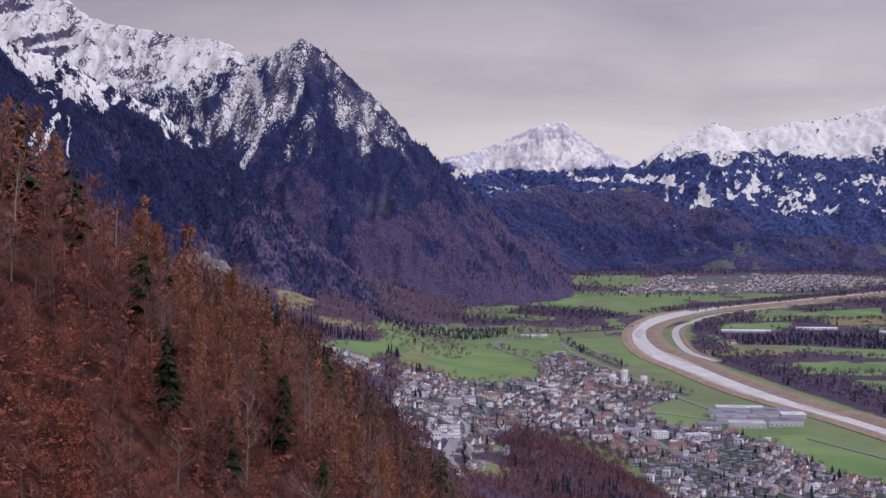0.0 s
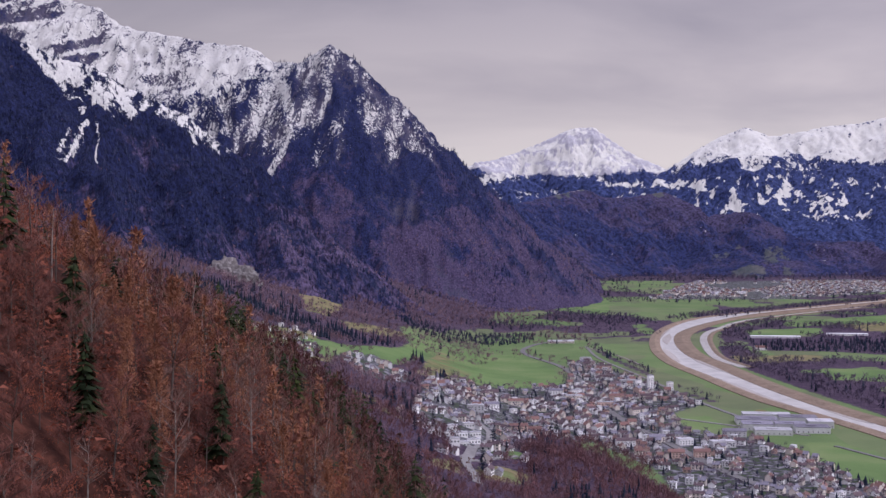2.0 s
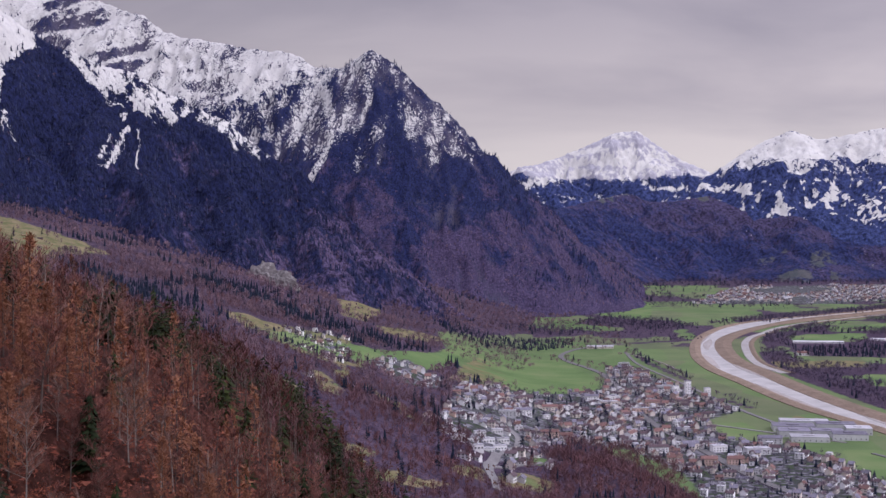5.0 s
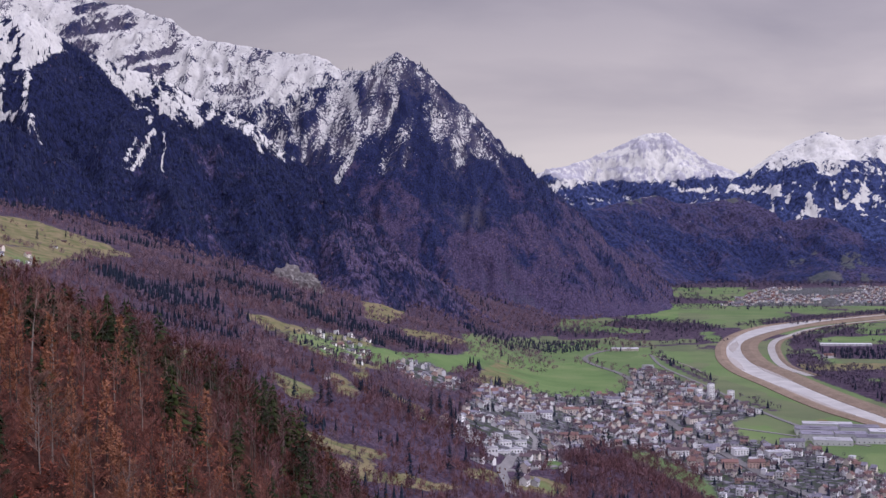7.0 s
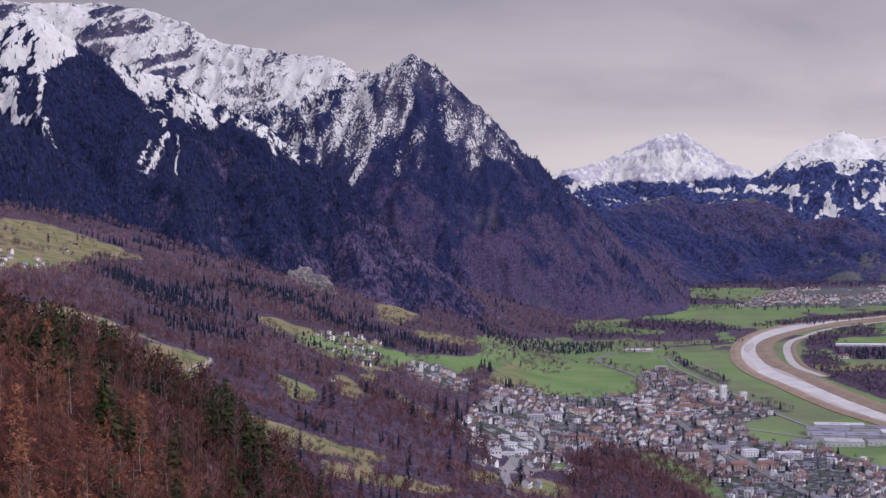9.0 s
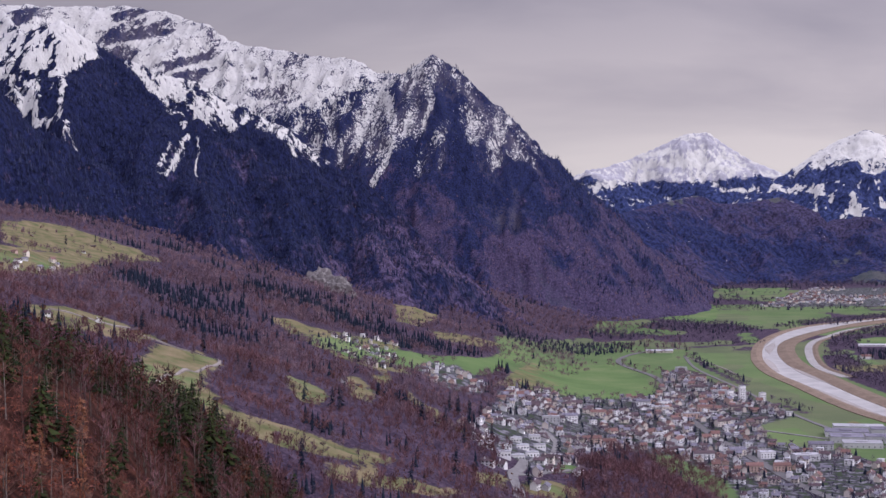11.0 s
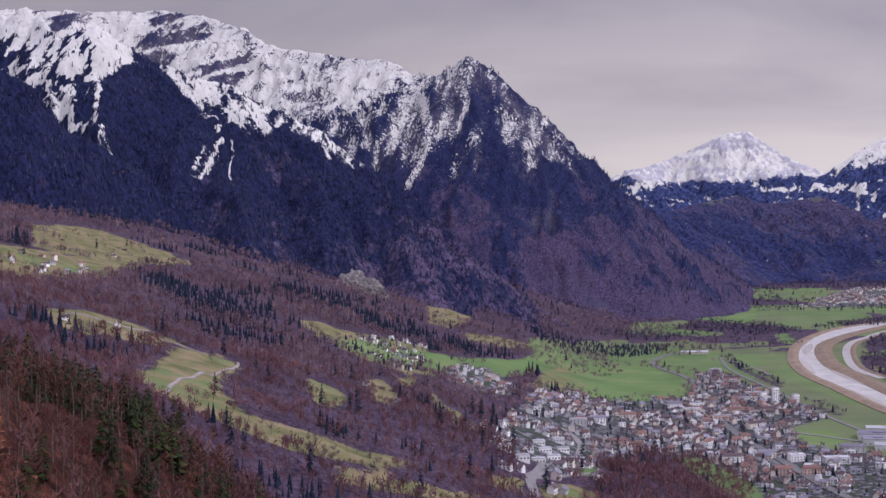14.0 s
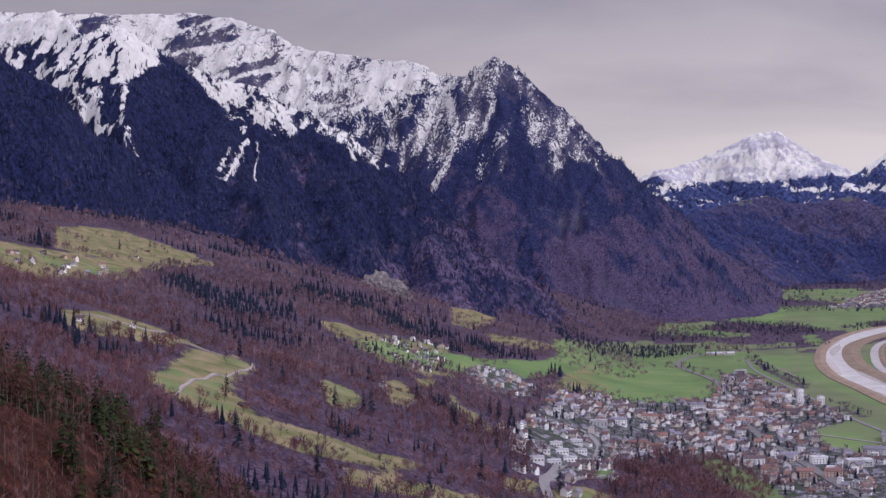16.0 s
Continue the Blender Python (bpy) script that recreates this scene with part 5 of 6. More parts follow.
# ---- woods on the mountain flanks ----
def mountain_woods(field, count, size, seed, low, high, brown_share):
    X, Y, Z, at = field
    r = np.random.RandomState(seed)
    i = r.randint(0, X.size, count)
    x, y, z = X.ravel()[i] + r.uniform(-0.04, 0.04, count), Y.ravel()[i] + r.uniform(-0.04, 0.04, count), Z.ravel()[i]
    snow, wood, brown = at["snow"].ravel()[i], at["wood"].ravel()[i], at["brown"].ravel()[i]
    ok = (z > low) & (z < high) & (z > ground_z(x, y) - 0.02) & (r.uniform(size=count) < np.clip(1.15 - 1.25 * snow, 0.09, 1) * np.clip(1.3 * wood - 0.35, 0.03, 1) * np.where(z > 5.0, np.clip(1.6 * wood - 0.6, 0.03, 1), 1))
    ok &= (x > 1.0 - 0.58 * y) & (x < 0.36 * y + 0.2)
    x, y, z, brown = x[ok], y[ok], z[ok], brown[ok]
    b = r.uniform(size=len(x)) < np.clip((brown - 0.35) * 1.6, 0.03, 0.9) * brown_share
    h = size * r.uniform(0.6, 1.35, len(x))
    strew("mountain_conifers", [spire(360 + v, 5, 2) for v in range(4)], x[~b], y[~b], z[~b] - 0.02, h[~b], haze_needle_mat, "dense dark conifers covering the mountain flank", "woods", r, (0.7, 1.1))
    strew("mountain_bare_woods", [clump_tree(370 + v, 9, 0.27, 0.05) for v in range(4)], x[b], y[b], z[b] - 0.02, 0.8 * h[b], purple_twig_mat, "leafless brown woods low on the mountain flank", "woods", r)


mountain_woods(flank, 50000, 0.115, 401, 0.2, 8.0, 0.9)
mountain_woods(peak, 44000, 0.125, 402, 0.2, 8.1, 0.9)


# ---- single trees that stand out on the meadows ----
CONIFERS = [(-0.94, 7.06), (-0.4, 7.39), (-0.26, 8.4), (-0.35, 9.8), (-0.58, 10.59), (-0.69, 10.0), (-0.84, 11.31), (-1.94, 13.06), (-1.83, 13.38), (-1.32, 9.72), (-1.26, 9.69), (-1.91, 8.41), (-2.11, 10.0), (-1.98, 9.88), (-2.59, 10.68), (-1.5, 7.39), (-1.31, 7.08), (-1.38, 7.08), (-6.65, 17.55), (-6.75, 18.87), (-5.86, 13.78), (-3.08, 10.44), (-3.05, 10.53), (-3.2, 10.9), (-1.47, 9.47), (0.56, 13.55), (0.63, 13.6), (0.7, 14.13), (0.78, 14.12), (0.86, 14.45), (0.94, 14.37), (1.01, 14.57), (-0.26, 11.2), (-0.72, 12.12), (-0.64, 12.11), (-0.55, 12.3), (-0.54, 13.31), (-0.5, 13.79), (1.02, 13.31), (1.34, 17.0), (0.28, 12.06), (0.15, 9.22), (2.0, 16.2), (2.32, 17.34), (1.22, 14.32), (-0.6, 12.7), (-0.68, 12.5)]
ORCHARD = [(-0.98, 7.53), (-0.97, 8.34), (-0.75, 7.8), (-0.8, 7.69), (-0.81, 7.16), (-1.61, 7.81), (-1.55, 7.96), (-1.43, 7.82), (-1.02, 7.7), (-1.15, 7.83), (-0.94, 7.57), (-0.78, 7.85), (-0.61, 7.72), (-0.53, 7.67), (-1.08, 7.76), (-1.86, 7.79), (-0.95, 7.99), (-1.36, 7.78), (-2.62, 10.74), (-1.55, 9.64)]
r = np.random.RandomState(61)
for spots, make, crown_mat, name, label, low, high in ((CONIFERS, lambda s: conifer(s, 14, 9, 0.17), slope_needle_mat, "conifer_tree", "tall dark conifer standing at the meadow edge", 0.12, 0.20), (ORCHARD, lambda s: bare_tree(s, 14, 300, 0.0055), purple_twig_mat, "bare_tree", "leafless fruit tree standing on the dry meadow", 0.07, 0.12)):
    kit = []
    for n_, (x, y) in enumerate(spots):
        h = r.uniform(low, high) * S
        wide = h * r.uniform(0.95, 1.35)
        m = pose(x * S, y * S, float(ground_z(x, y)) * S, 0, 0, r.uniform(0, 360)) @ Matrix.Diagonal((wide, wide, h, 1))
        if n_ < 4:
            trunk, crown = make(820 + n_)
            tree = tagged(new(name), label, "tree", "trees on the meadows")
            for part_name, t, mt in (("trunk", trunk, bark_mat), ("crown", crown, crown_mat)):
                new(part_name, tri_mesh(part_name, t.v, t.f, mt)).parent = tree
            kit.append((tree, m))
        else:
            copy_thing(kit[n_ % 4][0], m)
    for tree, m in kit:
        tree.matrix_basis = m
# ---- buildings ----
def box_faces(x0, x1, y0, y1, z0, z1):
    v = [(x, y, z) for z in (z0, z1) for x, y in ((x0, y0), (x1, y0), (x1, y1), (x0, y1))]
    return v, [(0, 3, 2, 1), (4, 5, 6, 7), (0, 1, 5, 4), (1, 2, 6, 5), (2, 3, 7, 6), (3, 0, 4, 7)]


class Solid:
    """Faces gathered into one mesh."""

    def __init__(self):
        self.v, self.f = [], []

    def add(self, vf):
        k = len(self.v)
        self.v += vf[0]
        self.f += [tuple(i + k for i in f) for f in vf[1]]
        return self

    def mesh(self, name, material_):
        me = bpy.data.meshes.new(name)
        me.from_pydata(self.v, [], self.f)
        me.update()
        me.materials.append(material_)
        return me


def gable(w, d, h, rise, over, thick):
    """Two roof slabs with overhang, ridge along x."""
    x0, x1 = -w / 2 - over, w / 2 + over
    e = d / 2 + over
    drop = rise * over / (d / 2)
    low, top = h - drop, h + rise
    v = [(x, y, z) for x in (x0, x1) for y, z in ((-e, low), (0, top), (e, low), (e, low + thick), (0, top + thick), (-e, low + thick))]
    f = [(0, 1, 4, 5), (1, 2, 3, 4), (11, 10, 7, 6), (10, 9, 8, 7), (5, 4, 10, 11), (4, 3, 9, 10), (1, 0, 6, 7), (2, 1, 7, 8), (0, 5, 11, 6), (3, 2, 8, 9)]
    return v, f


def gable_wall(w, d, h, rise):
    v = [(x, y, z) for x in (-w / 2, w / 2) for y, z in ((-d / 2, -1.5), (d / 2, -1.5), (d / 2, h), (0, h + rise - 0.03), (-d / 2, h))]
    return v, [(4, 3, 2, 1, 0), (5, 6, 7, 8, 9), (0, 1, 6, 5), (1, 2, 7, 6), (2, 3, 8, 7), (3, 4, 9, 8), (4, 0, 5, 9)]


def child(name, me, parent, m=None):
    ob = new(name, me)
    ob.parent = parent
    if m is not None:
        ob.matrix_local = m
    return ob


pane_me = Solid().add(box_faces(-0.36, 0.36, -0.05, 0.05, 0, 0.75)).mesh("window", glass_mat)


def house_kit(name, w, d, h, rise, wall, roof, label, category, rows=1, flat=False, group="", cols=None):
    """A house: walls, roof, chimney and its windows."""
    ob = tagged(new(name), label, category, group)
    if flat:
        child("wall", Solid().add(box_faces(-w / 2, w / 2, -d / 2, d / 2, -1.5, h)).mesh("wall", wall), ob)
        roof_s = Solid().add(box_faces(-w / 2 - 0.1, w / 2 + 0.1, -d / 2 - 0.1, d / 2 + 0.1, h, h + 0.3))
        roof_s.add(box_faces(-w / 6, w / 8, -d / 6, d / 6, h + 0.3, h + 0.8))
        child("roof", roof_s.mesh("roof", roof), ob)
    else:
        child("wall", Solid().add(gable_wall(w, d, h, rise)).mesh("wall", wall), ob)
        top = child("roof", Solid().add(gable(w, d, h, rise, 0.35, 0.14)).mesh("roof", roof), ob)
        child("chimney", Solid().add(box_faces(w * 0.2, w * 0.2 + 0.4, d * 0.1, d * 0.1 + 0.4, h + 0.2, h + rise + 0.55)).mesh("chimney", wall), top)
    n = cols or max(2, int(w / 1.7))
    for row in range(rows):
        for side in (-1, 1):
            for i in range(n):
                child("window", pane_me, ob, pose(-w / 2 + (i + 0.5) * w / n, side * (d / 2 + 0.01), 0.75 + row * 1.55))
    return ob


r = np.random.RandomState(91)
KITS = []
for i in range(10):
    w, d = r.uniform(3.4, 5.8), r.uniform(3.0, 4.2)
    rows = 1 + (i % 3 > 0)
    h = 2.0 + 1.5 * (rows - 1)
    wall, roof = WALLS[[0, 1, 1, 0, 0, 1, 3, 0, 0, 2][i]], ROOFS[[0, 1, 2, 0, 0, 0, 2, 3, 0, 1][i]]
    names = {0: "brown-tiled", 1: "grey-tiled", 2: "red-tiled", 3: "pale flat-roofed"}[[0, 1, 2, 0, 0, 0, 2, 3, 0, 1][i]]
    tint = ["white", "cream", "cream", "white", "white", "cream", "pink", "white", "white", "grey"][i]
    KITS.append((w, d, h, r.uniform(1.1, 1.9), wall, roof, "%s plastered house with a %s roof" % (tint, "pale flat" if i == 7 else names), rows, i == 7))

# larger buildings of the town: place, length, depth, roof, wall, turn
BLOCKS = [(1.52, 15.12, 14, 5, 2, 0, 65), (1.73, 14.16, 13, 5, 0, 0, 8), (2.77, 14.14, 16, 8, 3, 2, 10), (2.39, 14.29, 10, 7, 3, 0, 12), (1.82, 17.23, 13, 5, 3, 3, 5), (1.46, 17.89, 14, 6, 3, 1, 5), (2.25, 21.7, 15, 5, 0, 3, 8), (2.06, 23.06, 12, 5, 3, 2, 8),
          (1.25, 18.45, 12, 5, 1, 0, 5), (1.55, 18.47, 11, 6, 3, 0, 10), (2.44, 18.78, 12, 5, 1, 3, 70), (2.4, 19.72, 14, 6, 3, 2, 12), (2.17, 19.27, 10, 5, 0, 1, 12), (2.44, 17.92, 10, 5, 0, 1, 10), (2.04, 17.91, 12, 6, 2, 3, 6),
          (0.11, 14.74, 12, 4, 3, 2, 4), (0.3, 15.54, 11, 4, 1, 0, 8), (0.56, 13.84, 12, 5, 2, 3, 12), (0.73, 14.01, 10, 5, 2, 1, 12), (2.1, 14.43, 11, 5, 1, 1, 14), (2.17, 13.47, 10, 5, 2, 3, 4), (2.44, 13.49, 10, 5, 2, 3, 4), (3.04, 14.85, 16, 7, 1, 2, 0), (2.15, 16.57, 11, 5, 0, 1, 30), (0.63, 16.87, 12, 5, 2, 1, 5)]
KNOLL = [(0.42, 8.2), (0.5, 10.2), (0.5, 11.8), (0.84, 14.1), (1.43, 14.4), (1.84, 12.99), (1.75, 11.4), (1.7, 10.0), (1.6, 8.2)]
hx, hy = jittered(-4.3, 4.1, 9.2, 23.2, 0.146, r)
density = any_of(hx, hy, [TOWN[0], TOWN[1], TOWN[3]], 0.1)
knoll = inside(hx, hy, KNOLL, 0.05) > 0.5
big = ((hx > 3.1) & (hx < 4.5) & (hy > 14.85) & (hy < 16.5)) | (np.hypot(hx - 2.7, hy - 19.0) < 0.3) | ((hx > -0.36) & (hx < 0.18) & (hy > 9.7) & (hy < 12.6))
keep = (density > 0.5) & ~knoll & ~big & off_road(hx, hy, 0.085) & (fbm(hx * 2.0, hy * 2.0, 3, 95) > -0.32) & (r.uniform(size=len(hx)) < np.where(hx < -0.6, 0.55, 0.88))
for bx, by, w, *_ in BLOCKS:
    keep &= np.hypot(hx - bx, hy - by) > 0.5 * w / S + 0.03
hx, hy = hx[keep], hy[keep]
ux, uy = jittered(-6.6, -4.8, 11.6, 15.6, 0.22, r)
m = (any_of(ux, uy, TOWN[4:], 0.05) > 0.4) & (r.uniform(size=len(ux)) < 0.6)
extra = [(-2.92, 9.94), (-2.86, 10.49), (-3.12, 9.75), (-3.18, 9.63), (-3.31, 9.24), (-3.13, 9.05), (-3.45, 9.5), (-1.26, 7.77), (-1.77, 8.31), (-1.55, 12.05), (-1.62, 11.7), (-0.05, 9.48), (-0.14, 9.35), (0.26, 11.31), (0.33, 11.0), (0.19, 9.68), (0.27, 9.85), (0.48, 9.88), (0.2, 9.14), (0.27, 9.2), (-0.57, 11.81), (-0.49, 11.84), (-0.39, 12.51), (-7.3, 17.6), (-6.9, 17.0), (-6.3, 17.3), (-6.6, 18.4)]
hx, hy = np.concatenate([hx, ux[m], [p[0] for p in extra]]), np.concatenate([hy, uy[m], [p[1] for p in extra]])
hz = ground_z(hx, hy)
order = np.argsort(hy + 0.4 * np.abs(hx - 1))
street = lambda x, y: 70 + 25 * math.sin(x * 0.7 + 1) + 20 * math.sin(y * 0.45)
first = {}
far_groups, lone = {}, []
for n_, i in enumerate(order):
    k = int(r.randint(0, 10))
    turn = street(hx[i], hy[i]) + 90 * r.randint(0, 2) + r.uniform(-9, 9)
    small = 0.72 if hx[i] < -1.2 else 0.9
    m = pose(hx[i] * S, hy[i] * S, hz[i] * S, 0, 0, turn) @ Matrix.Diagonal((small * r.uniform(0.95, 1.4), small * r.uniform(0.95, 1.25), small * r.uniform(0.9, 1.15), 1))
    if hx[i] < -1.2 and hy[i] < 13 or hx[i] < -6.2:
        lone.append((m, hy[i]))
    elif n_ < 285:
        if k not in first:
            w, d, h, rise, wall, roof, label, rows, flat = KITS[k]
            first[k] = house_kit("house", w, d, h, rise, wall, roof, label, "house", rows, flat, "houses of the valley town")
            first[k].matrix_basis = m
        else:
            copy_thing(first[k], m)
    else:
        far_groups.setdefault(k, []).append(m)
# farmsteads and huts on the upper meadows
for n_, (m, y) in enumerate(sorted(lone, key=lambda q: q[1])):
    if n_ < 2 or n_ % 3 > 0:
        hut = house_kit("meadow_hut", 4.4, 3.0, 1.3, 1.1, wood_mat, ROOFS[0], "weathered wooden hut with a brown roof on the meadow", "hut", 1, False, "meadow huts", cols=2)
    else:
        hut = house_kit("farmhouse", 4.4, 3.6, 1.9, 1.5, WALLS[n_ % 3], ROOFS[0], "%s farmhouse with a brown roof on the upper slope" % ("white", "cream", "grey")[n_ % 3], "farmhouse", 1, False, "slope farmhouses", cols=3)
    hut.matrix_basis = m
# houses farther off: walls and roofs gathered by kind


def gather(kit, mats, sc=1.0):
    w, d, h, rise, wall, roof, label, rows, flat = kit
    ws = box_faces(-w / 2, w / 2, -d / 2, d / 2, -1.5, h) if flat else gable_wall(w, d, h, rise)
    rf = box_faces(-w / 2 - 0.1, w / 2 + 0.1, -d / 2 - 0.1, d / 2 + 0.1, h, h + 0.3) if flat else gable(w, d, h, rise, 0.35, 0.14)
    a, b_ = Solid(), Solid()
    win = Solid()
    for m in mats:
        a.add(([tuple(m @ Vector(v)) for v in ws[0]], ws[1]))
        b_.add(([tuple(m @ Vector(v)) for v in rf[0]], rf[1]))
        for side in (-1, 1):
            for c in (-0.28, 0.28):
                for row in range(rows):
                    yy, zz = side * (d / 2 + 0.04), 0.75 + 1.55 * row
                    quad = [(c * w - 0.4, yy, zz), (c * w + 0.4, yy, zz), (c * w + 0.4, yy, zz + 0.75), (c * w - 0.4, yy, zz + 0.75)]
                    win.add(([tuple(m @ Vector(v)) for v in quad], [(0, 1, 2, 3) if side < 0 else (3, 2, 1, 0)]))
    for nm, s_, mt in (("house_walls", a, wall), ("house_roofs", b_, roof), ("house_windows", win, glass_mat)):
        tagged(new(nm, s_.mesh(nm, mt)), "houses of the town farther up the valley", "houses", kind="stuff")


for k, mats in far_groups.items():
    gather(KITS[k], mats)
# the next village, far up the valley
vx, vy = jittered(5.6, 19, 42.4, 58.5, 0.30, r)
keep = (any_of(vx, vy, TOWN[2:3], 0.3) > 0.4) & (fbm(vx * 0.5, vy * 0.35, 4, 97) > -0.15)
far_groups = {}
for x, y in zip(vx[keep], vy[keep]):
    far_groups.setdefault(int(r.randint(0, 10)), []).append(pose(x * S, y * S, float(ground_z(x, y)) * S, 0, 0, r.uniform(0, 180)) @ Matrix.Diagonal((1.3, 1.3, 1.2, 1)))
for k, mats in far_groups.items():
    gather(KITS[k], mats)


def place(ob, x, y, turn):
    ob.matrix_basis = pose(x * S, y * S, float(ground_z(x, y)) * S, 0, 0, turn)
    return ob


# high-rise blocks, works, long farm hall, hut
for x, y, tall_ in ((2.66, 19.05, 13.0), (2.92, 18.9, 8.0), (2.52, 19.3, 7.0)):
    place(house_kit("apartment_tower", 5.0, 4.4, tall_, 1, WALLS[0], ROOFS[3], "tall pale concrete apartment block above the house roofs", "apartment block", int((tall_ - 1) / 1.55), True, cols=3), x, y, 15)
for x, y, w, d, h, flat_roof in ((3.52, 15.05, 26, 15, 3.4, 3), (4.0, 15.2, 24, 17, 4.2, 1), (3.42, 15.42, 22, 18, 4.4, 1), (3.82, 15.5, 22, 14, 3.6, 1), (4.2, 15.6, 18, 16, 4.6, 3), (3.5, 15.85, 30, 19, 3.8, 1), (4.02, 15.95, 28, 16, 4.4, 1), (3.72, 16.3, 36, 14, 3.4, 3)):
    place(house_kit("works_hall", w, d, h, 1, WALLS[2], ROOFS[flat_roof], "large flat-roofed grey factory hall beside the fields", "factory", 1, True, "factory halls", cols=7), x, y, -6)
place(house_kit("farm_hall", 33, 7, 2.6, 1.4, WALLS[1], ROOFS[3], "long low farm hall with a pale roof", "farm building", 1, False, cols=9), 1.86, 26.6, 6)
for x, y in ((-0.21, 9.94), (-0.07, 9.88), (0.0, 10.5), (0.09, 10.95), (-0.31, 11.5), (-0.15, 11.2), (-0.02, 11.5), (0.1, 12.05), (-0.11, 11.95), (0.04, 12.36)):
    place(house_kit("terrace_house", 6.4, 3.6, 2.5, 1, WALLS[0], ROOFS[3], "white flat-roofed terraced apartment house beside the curving road", "apartment house", 1, True, "terraced houses", cols=4), x, y, 14)
TINTS = ["white", "cream", "grey", "salmon-pink"]
COVERS = ["brown-tiled", "grey-tiled", "red-tiled", "pale flat"]
for x, y, w, d, cover, tint, turn in BLOCKS:
    place(house_kit("town_building", w, d, 4.2, 1.5, WALLS[tint], ROOFS[cover], "large %s town building with a %s roof" % (TINTS[tint], COVERS[cover]), "building", 2, cover == 3, "large town buildings", cols=5), x, y, turn)
for i, (x, y, turn) in enumerate(((5.6, 25.2, 10), (7.0, 47.0, 5), (9.5, 46.0, 0), (8.4, 45.2, 8))):
    place(house_kit("farmhouse", 14, 7, 3.0, 2.2, WALLS[0], ROOFS[2 if i == 0 else 3], "white farmhouse standing alone among the fields", "farmhouse", 1, False, cols=5), x, y, turn)
for x, y, w in ((6.5, 27.9, 64), (8.2, 28.55, 54), (9.6, 27.6, 40)):
    place(house_kit("glasshouse", w, 7, 2.2, 1.0, WALLS[0], WALLS[2], "long low pale glasshouse beside a dark tree belt", "glasshouse", 1, False, "glasshouses", cols=12), x, y, -6)

# church: nave and a slim tower with a pointed roof
church = tagged(new("church"), "white village church with a slim pointed tower", "church")
child("nave", Solid().add(gable_wall(9, 5, 3.2, 2.4)).mesh("nave", WALLS[0]), church)
child("roof", Solid().add(gable(9, 5, 3.2, 2.4, 0.3, 0.15)).mesh("roof", ROOFS[1]), church)
child("tower", Solid().add(box_faces(-6.3, -4.4, -0.95, 0.95, -1.5, 8.0)).mesh("tower", WALLS[0]), church)
child("spire", Solid().add(([(-6.5, -1.15, 8), (-4.2, -1.15, 8), (-4.2, 1.15, 8), (-6.5, 1.15, 8), (-5.35, 0, 13)], [(0, 1, 4), (1, 2, 4), (2, 3, 4), (3, 0, 4), (3, 2, 1, 0)])).mesh("spire", ROOFS[1]), church)
place(church, -0.29, 16.4, 30)
chapel = tagged(new("chapel"), "small pale chapel on the wooded mountain shoulder", "chapel")
child("wall", Solid().add(gable_wall(9, 8, 9, 3)).mesh("wall", WALLS[1]), chapel)
child("roof", Solid().add(gable(9, 8, 9, 3, 0.3, 0.2)).mesh("roof", ROOFS[1]), chapel)
chapel.matrix_basis = pose(-4.69 * S, 32.2 * S, 2.72 * S, 0, 0, 15)

# ---- trees of the valley floor ----
def park_trees(name, x, y, size, seed, share=0.35, detail=16, bare=dark_twig_mat):
    r = np.random.RandomState(seed)
    z = ground_z(x, y)
    d = r.uniform(size=len(x)) < share
    h = size * r.uniform(0.6, 1.3, len(x))
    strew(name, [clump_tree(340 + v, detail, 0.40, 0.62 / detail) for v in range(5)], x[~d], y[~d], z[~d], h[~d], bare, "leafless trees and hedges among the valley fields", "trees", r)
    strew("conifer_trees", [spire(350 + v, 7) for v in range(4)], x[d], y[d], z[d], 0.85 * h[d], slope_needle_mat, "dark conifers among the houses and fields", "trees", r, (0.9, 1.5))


r = np.random.RandomState(17)
tx, ty = jittered(-4.0, 4.0, 9.2, 24.0, 0.12, r)
keep = (any_of(tx, ty, TOWN[:2], 0.2) > 0.35) & off_road(tx, ty, 0.1) & (r.uniform(size=len(tx)) < 0.62 + 0.38 * (fbm(tx * 1.6, ty * 1.6, 3, 98) > 0.15)) & off_road(tx, ty, 0.05) & ~((tx > -0.38) & (tx < 0.2) & (ty > 9.6) & (ty < 12.7))
park_trees("town_trees", tx[keep], ty[keep], 0.085, 18, 0.28, 22)
# knoll wood at the edge of the town
tx, ty = jittered(0.2, 2.0, 7.6, 14.6, 0.078, r)
keep = (inside(tx + 0.1 * fbm(tx * 2, ty * 2, 3, 4), ty, KNOLL, 0.05) > 0.5) & off_road(tx, ty, 0.17)
park_trees("knoll_wood", tx[keep], ty[keep], 0.11, 19, 0.07, 40, brown_twig_mat)
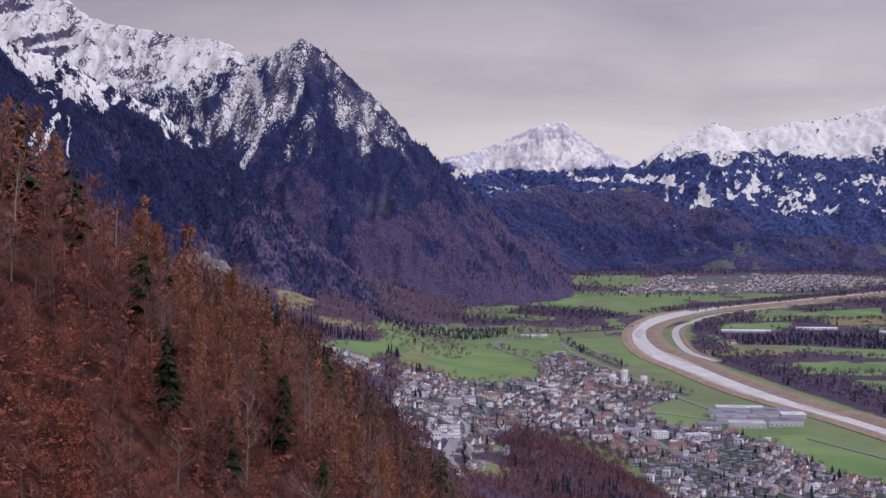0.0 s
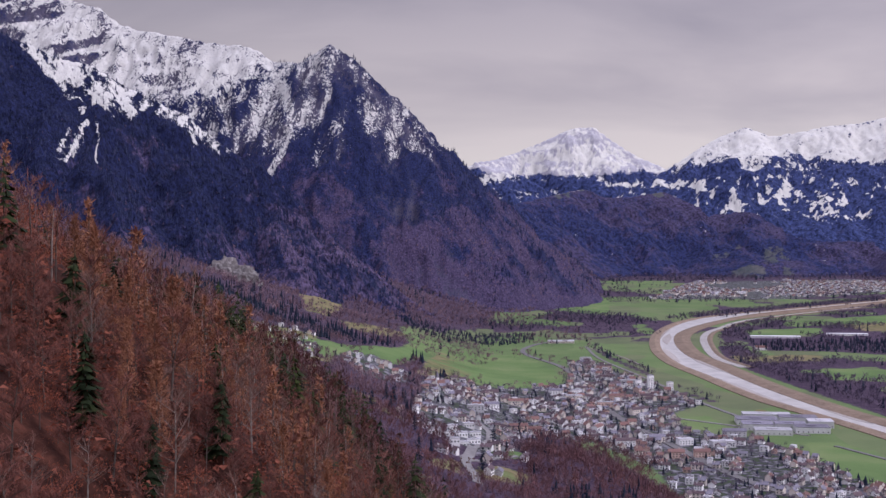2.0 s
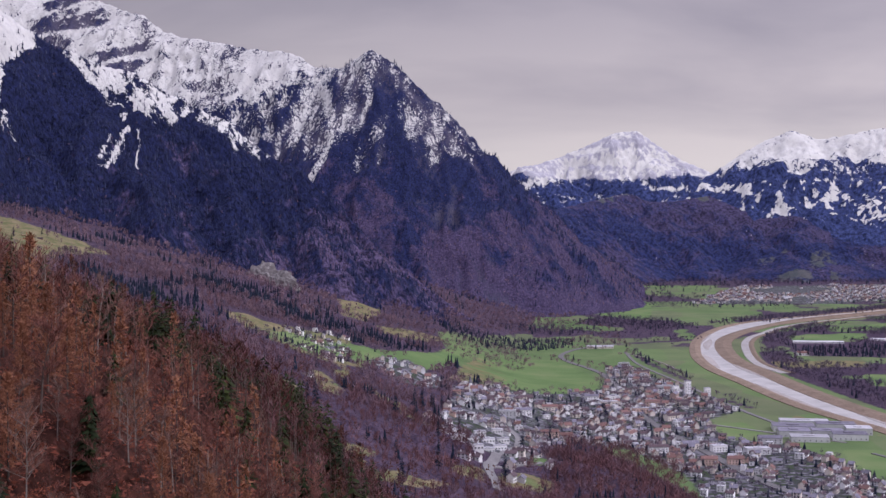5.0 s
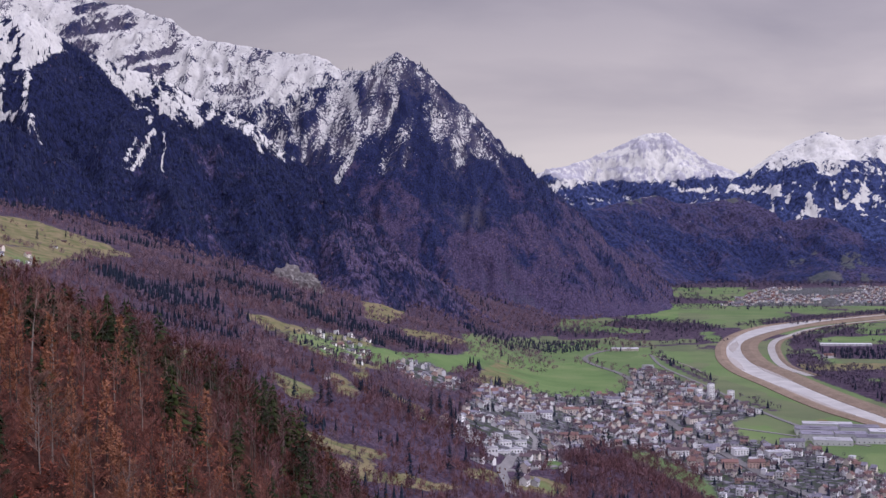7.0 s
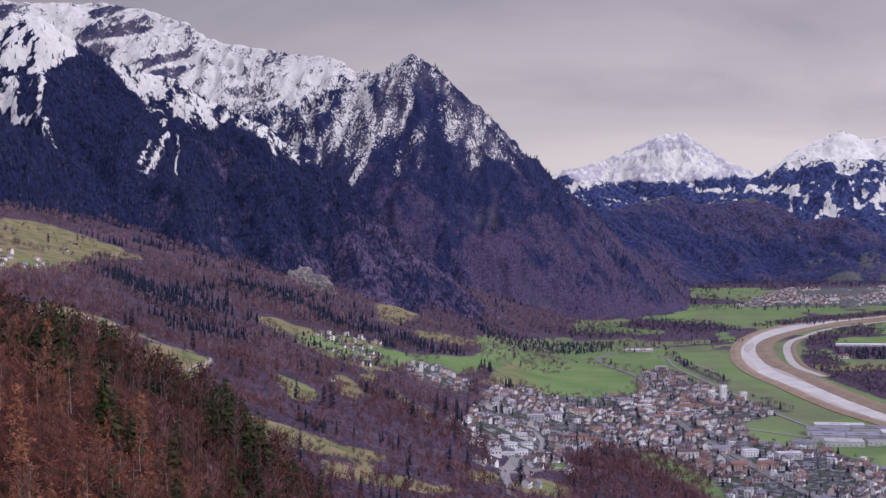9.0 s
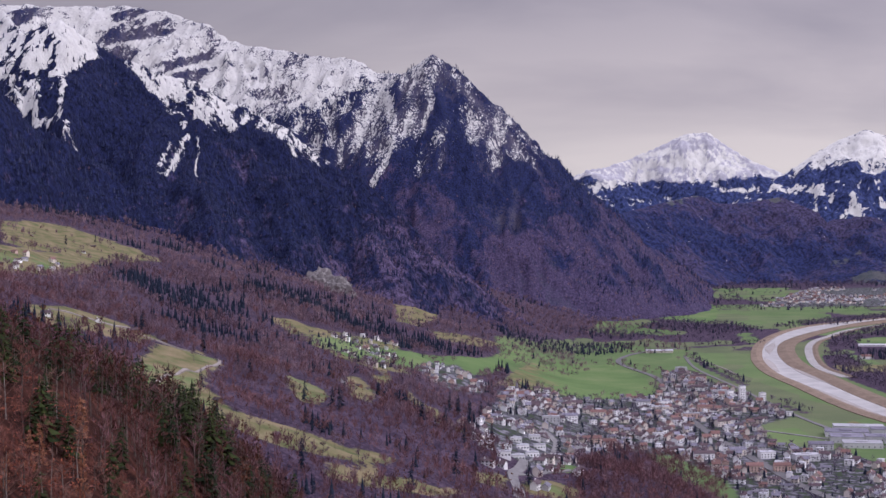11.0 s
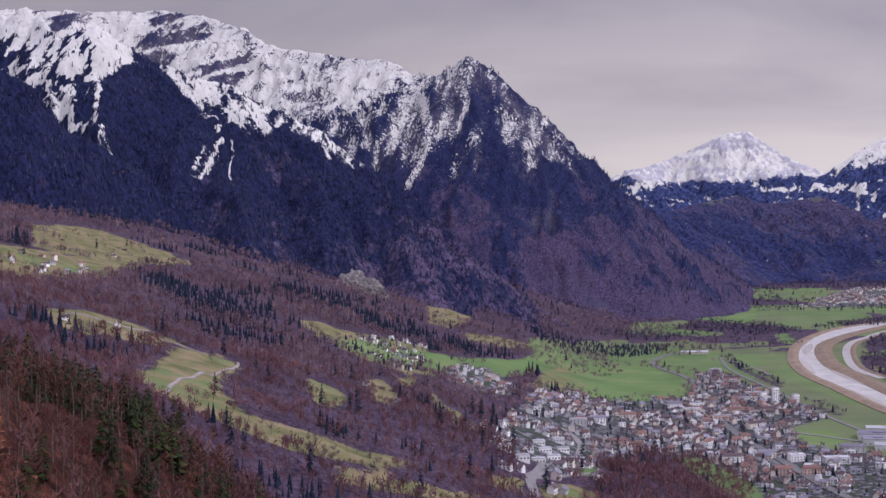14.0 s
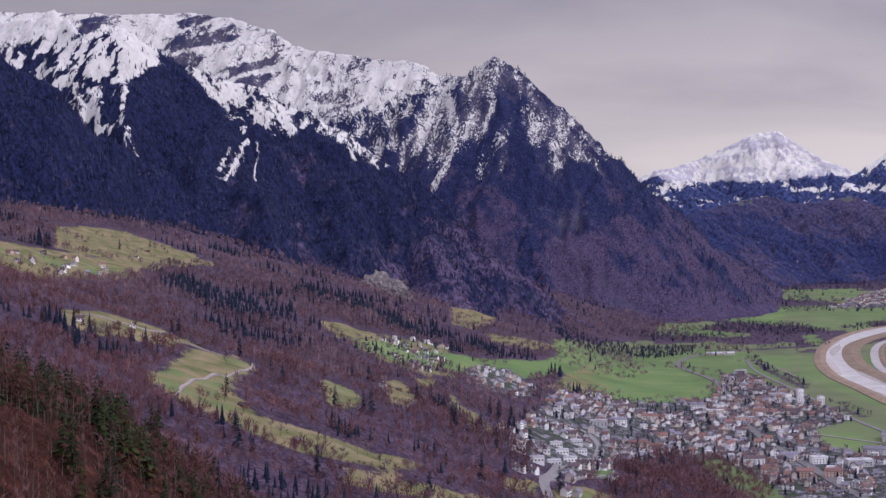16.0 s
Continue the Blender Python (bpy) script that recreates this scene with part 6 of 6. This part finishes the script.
# hedges and orchards over the pastures
tx, ty = jittered(-3.2, 2.4, 17.4, 34.0, 0.18, r)
f = np.interp(ty, FOOT_Y, FOOT_X) - tx
keep = (f < 2.6) & (fbm(tx * 1.1, ty * 0.55, 4, 71) > -0.24 + 0.50 * inside(tx, ty, GREENS[7], 0.2)) & (any_of(tx, ty, TOWN, 0.1) < 0.5) & (r.uniform(size=len(tx)) < 0.75)
park_trees("pasture_trees", tx[keep], ty[keep], 0.125, 20, 0.04, 26, purple_twig_mat)
tx, ty = jittered(1.5, 6.0, 26.5, 44.0, 0.24, r)
keep = (fbm(tx * 0.8, ty * 0.4, 4, 72) > 0.3) & (tx < np.interp(ty, [22, 26, 30, 33, 40], [3.2, 3.3, 4.0, 5.0, 9.0]))
park_trees("valley_woods", tx[keep], ty[keep], 0.10, 22, 0.12)
tx, ty = jittered(-1.4, 2.2, 25.5, 34.0, 0.11, r)
foot_wood = inside(tx, ty, [(-1.2, 26.2), (0.6, 25.6), (1.3, 26.6), (1.4, 28.6), (0.2, 28.0), (-1.2, 28.4)], 0.3) + 0.4 * fbm(tx, ty, 3, 88) > 0.5
park_trees("foot_wood", tx[foot_wood], ty[foot_wood], 0.105, 27, 0.6)
# tree belts beyond the river
tx, ty = jittered(4.2, 17.0, 13.5, 44.0, 0.125, r)
beyond = tx > np.interp(ty, [13, 15, 18, 21.5, 23.5, 25.6, 28.3, 30.4, 34, 41, 49], [6.0, 5.5, 4.98, 4.62, 4.6, 4.8, 5.25, 5.95, 7.9, 14.15, 22]) + 0.08
wild = fbm(tx * 0.5, ty * 0.8, 4, 74)
free = any_of(tx, ty, PLOTS + ARABLE, 0.05) < 0.5
for gx, gy, gw in ((6.5, 27.9, 0.65), (8.2, 28.55, 0.55), (9.6, 27.6, 0.45)):
    beyond &= (np.abs(tx - gx) > gw) | (ty > gy + 0.15) | (ty < gy - 1.1)
dense = any_of(tx, ty, BELTS[:6], 0.1) > 0.5 - 0.2 * wild
keep = beyond & (dense | ((wild > 0.16) & free)) & (r.uniform(size=len(tx)) < 0.9)
conif = keep & (inside(tx, ty, BELTS[0], 0.1) > 0.4)
park_trees("river_woods", tx[keep & ~conif], ty[keep & ~conif], 0.15, 23, 0.05)
park_trees("river_woods", tx[conif], ty[conif], 0.13, 25, 0.75)
tx, ty = jittered(-1.0, 14.2, 17.0, 43.5, 0.135, r)
keep = any_of(tx, ty, BELTS[6:], 0.1) + 0.35 * fbm(tx * 1.5, ty * 1.5, 3, 79) > 0.5
park_trees("valley_belts", tx[keep], ty[keep], 0.13, 28, 0.15)
tx, ty = jittered(5.0, 22.0, 33.0, 52.0, 0.16, r)
up_bank = np.interp(ty, [33.0, 34.99, 37.63, 43.94, 54], [5.6, 6.78, 9.25, 14.96, 24]) - tx
keep = (up_bank > 0.12) & (up_bank < 0.75 + 0.4 * fbm(tx * 0.8, ty * 0.8, 3, 90))
park_trees("levee_woods", tx[keep], ty[keep], 0.12, 29, 0.1, 12)
tx, ty = jittered(4.0, 26.0, 40.0, 65.0, 0.33, r)
keep = (fbm(tx * 0.3, ty * 0.6, 4, 76) > -0.12 - 0.9 * smoothstep(52, 59, ty)) & (any_of(tx, ty, TOWN[2:3], 0.3) < 0.5)
park_trees("far_valley_woods", tx[keep], ty[keep], 0.20, 24, 0.12)


# ---- pale rock outcrop on the wooded slope ----
def outcrop(x, y, size, seed, label):
    bm = bmesh.new()
    bmesh.ops.create_icosphere(bm, subdivisions=4, radius=1.0)
    for v in bm.verts:
        p = v.co.copy()
        n = noise.fractal(p * 2.2 + Vector((seed, 0, 0)), 0.9, 2.0, 5) * 0.26 + 0.34 * abs(noise.noise(Vector((p.x * 8, p.y * 8, p.z * 1.4))))
        v.co = Vector((p.x * size[0], p.y * size[1], p.z * size[2])) * (1 + n)
    me = bpy.data.meshes.new("rock_outcrop")
    bm.to_mesh(me)
    bm.free()
    me.materials.append(rock_mat)
    ob = tagged(new("rock_outcrop", me), label, "rock")
    ob.location = (x * S, y * S, float(ground_z(x, y)) * S - 0.1 * size[2])
    return ob


outcrop(-4.75, 25.4, (21, 7, 22), 1, "pale grey bare rock face among woods")
outcrop(-4.25, 24.6, (17, 6, 16), 5, "pale grey rock outcrop beside a larger one")
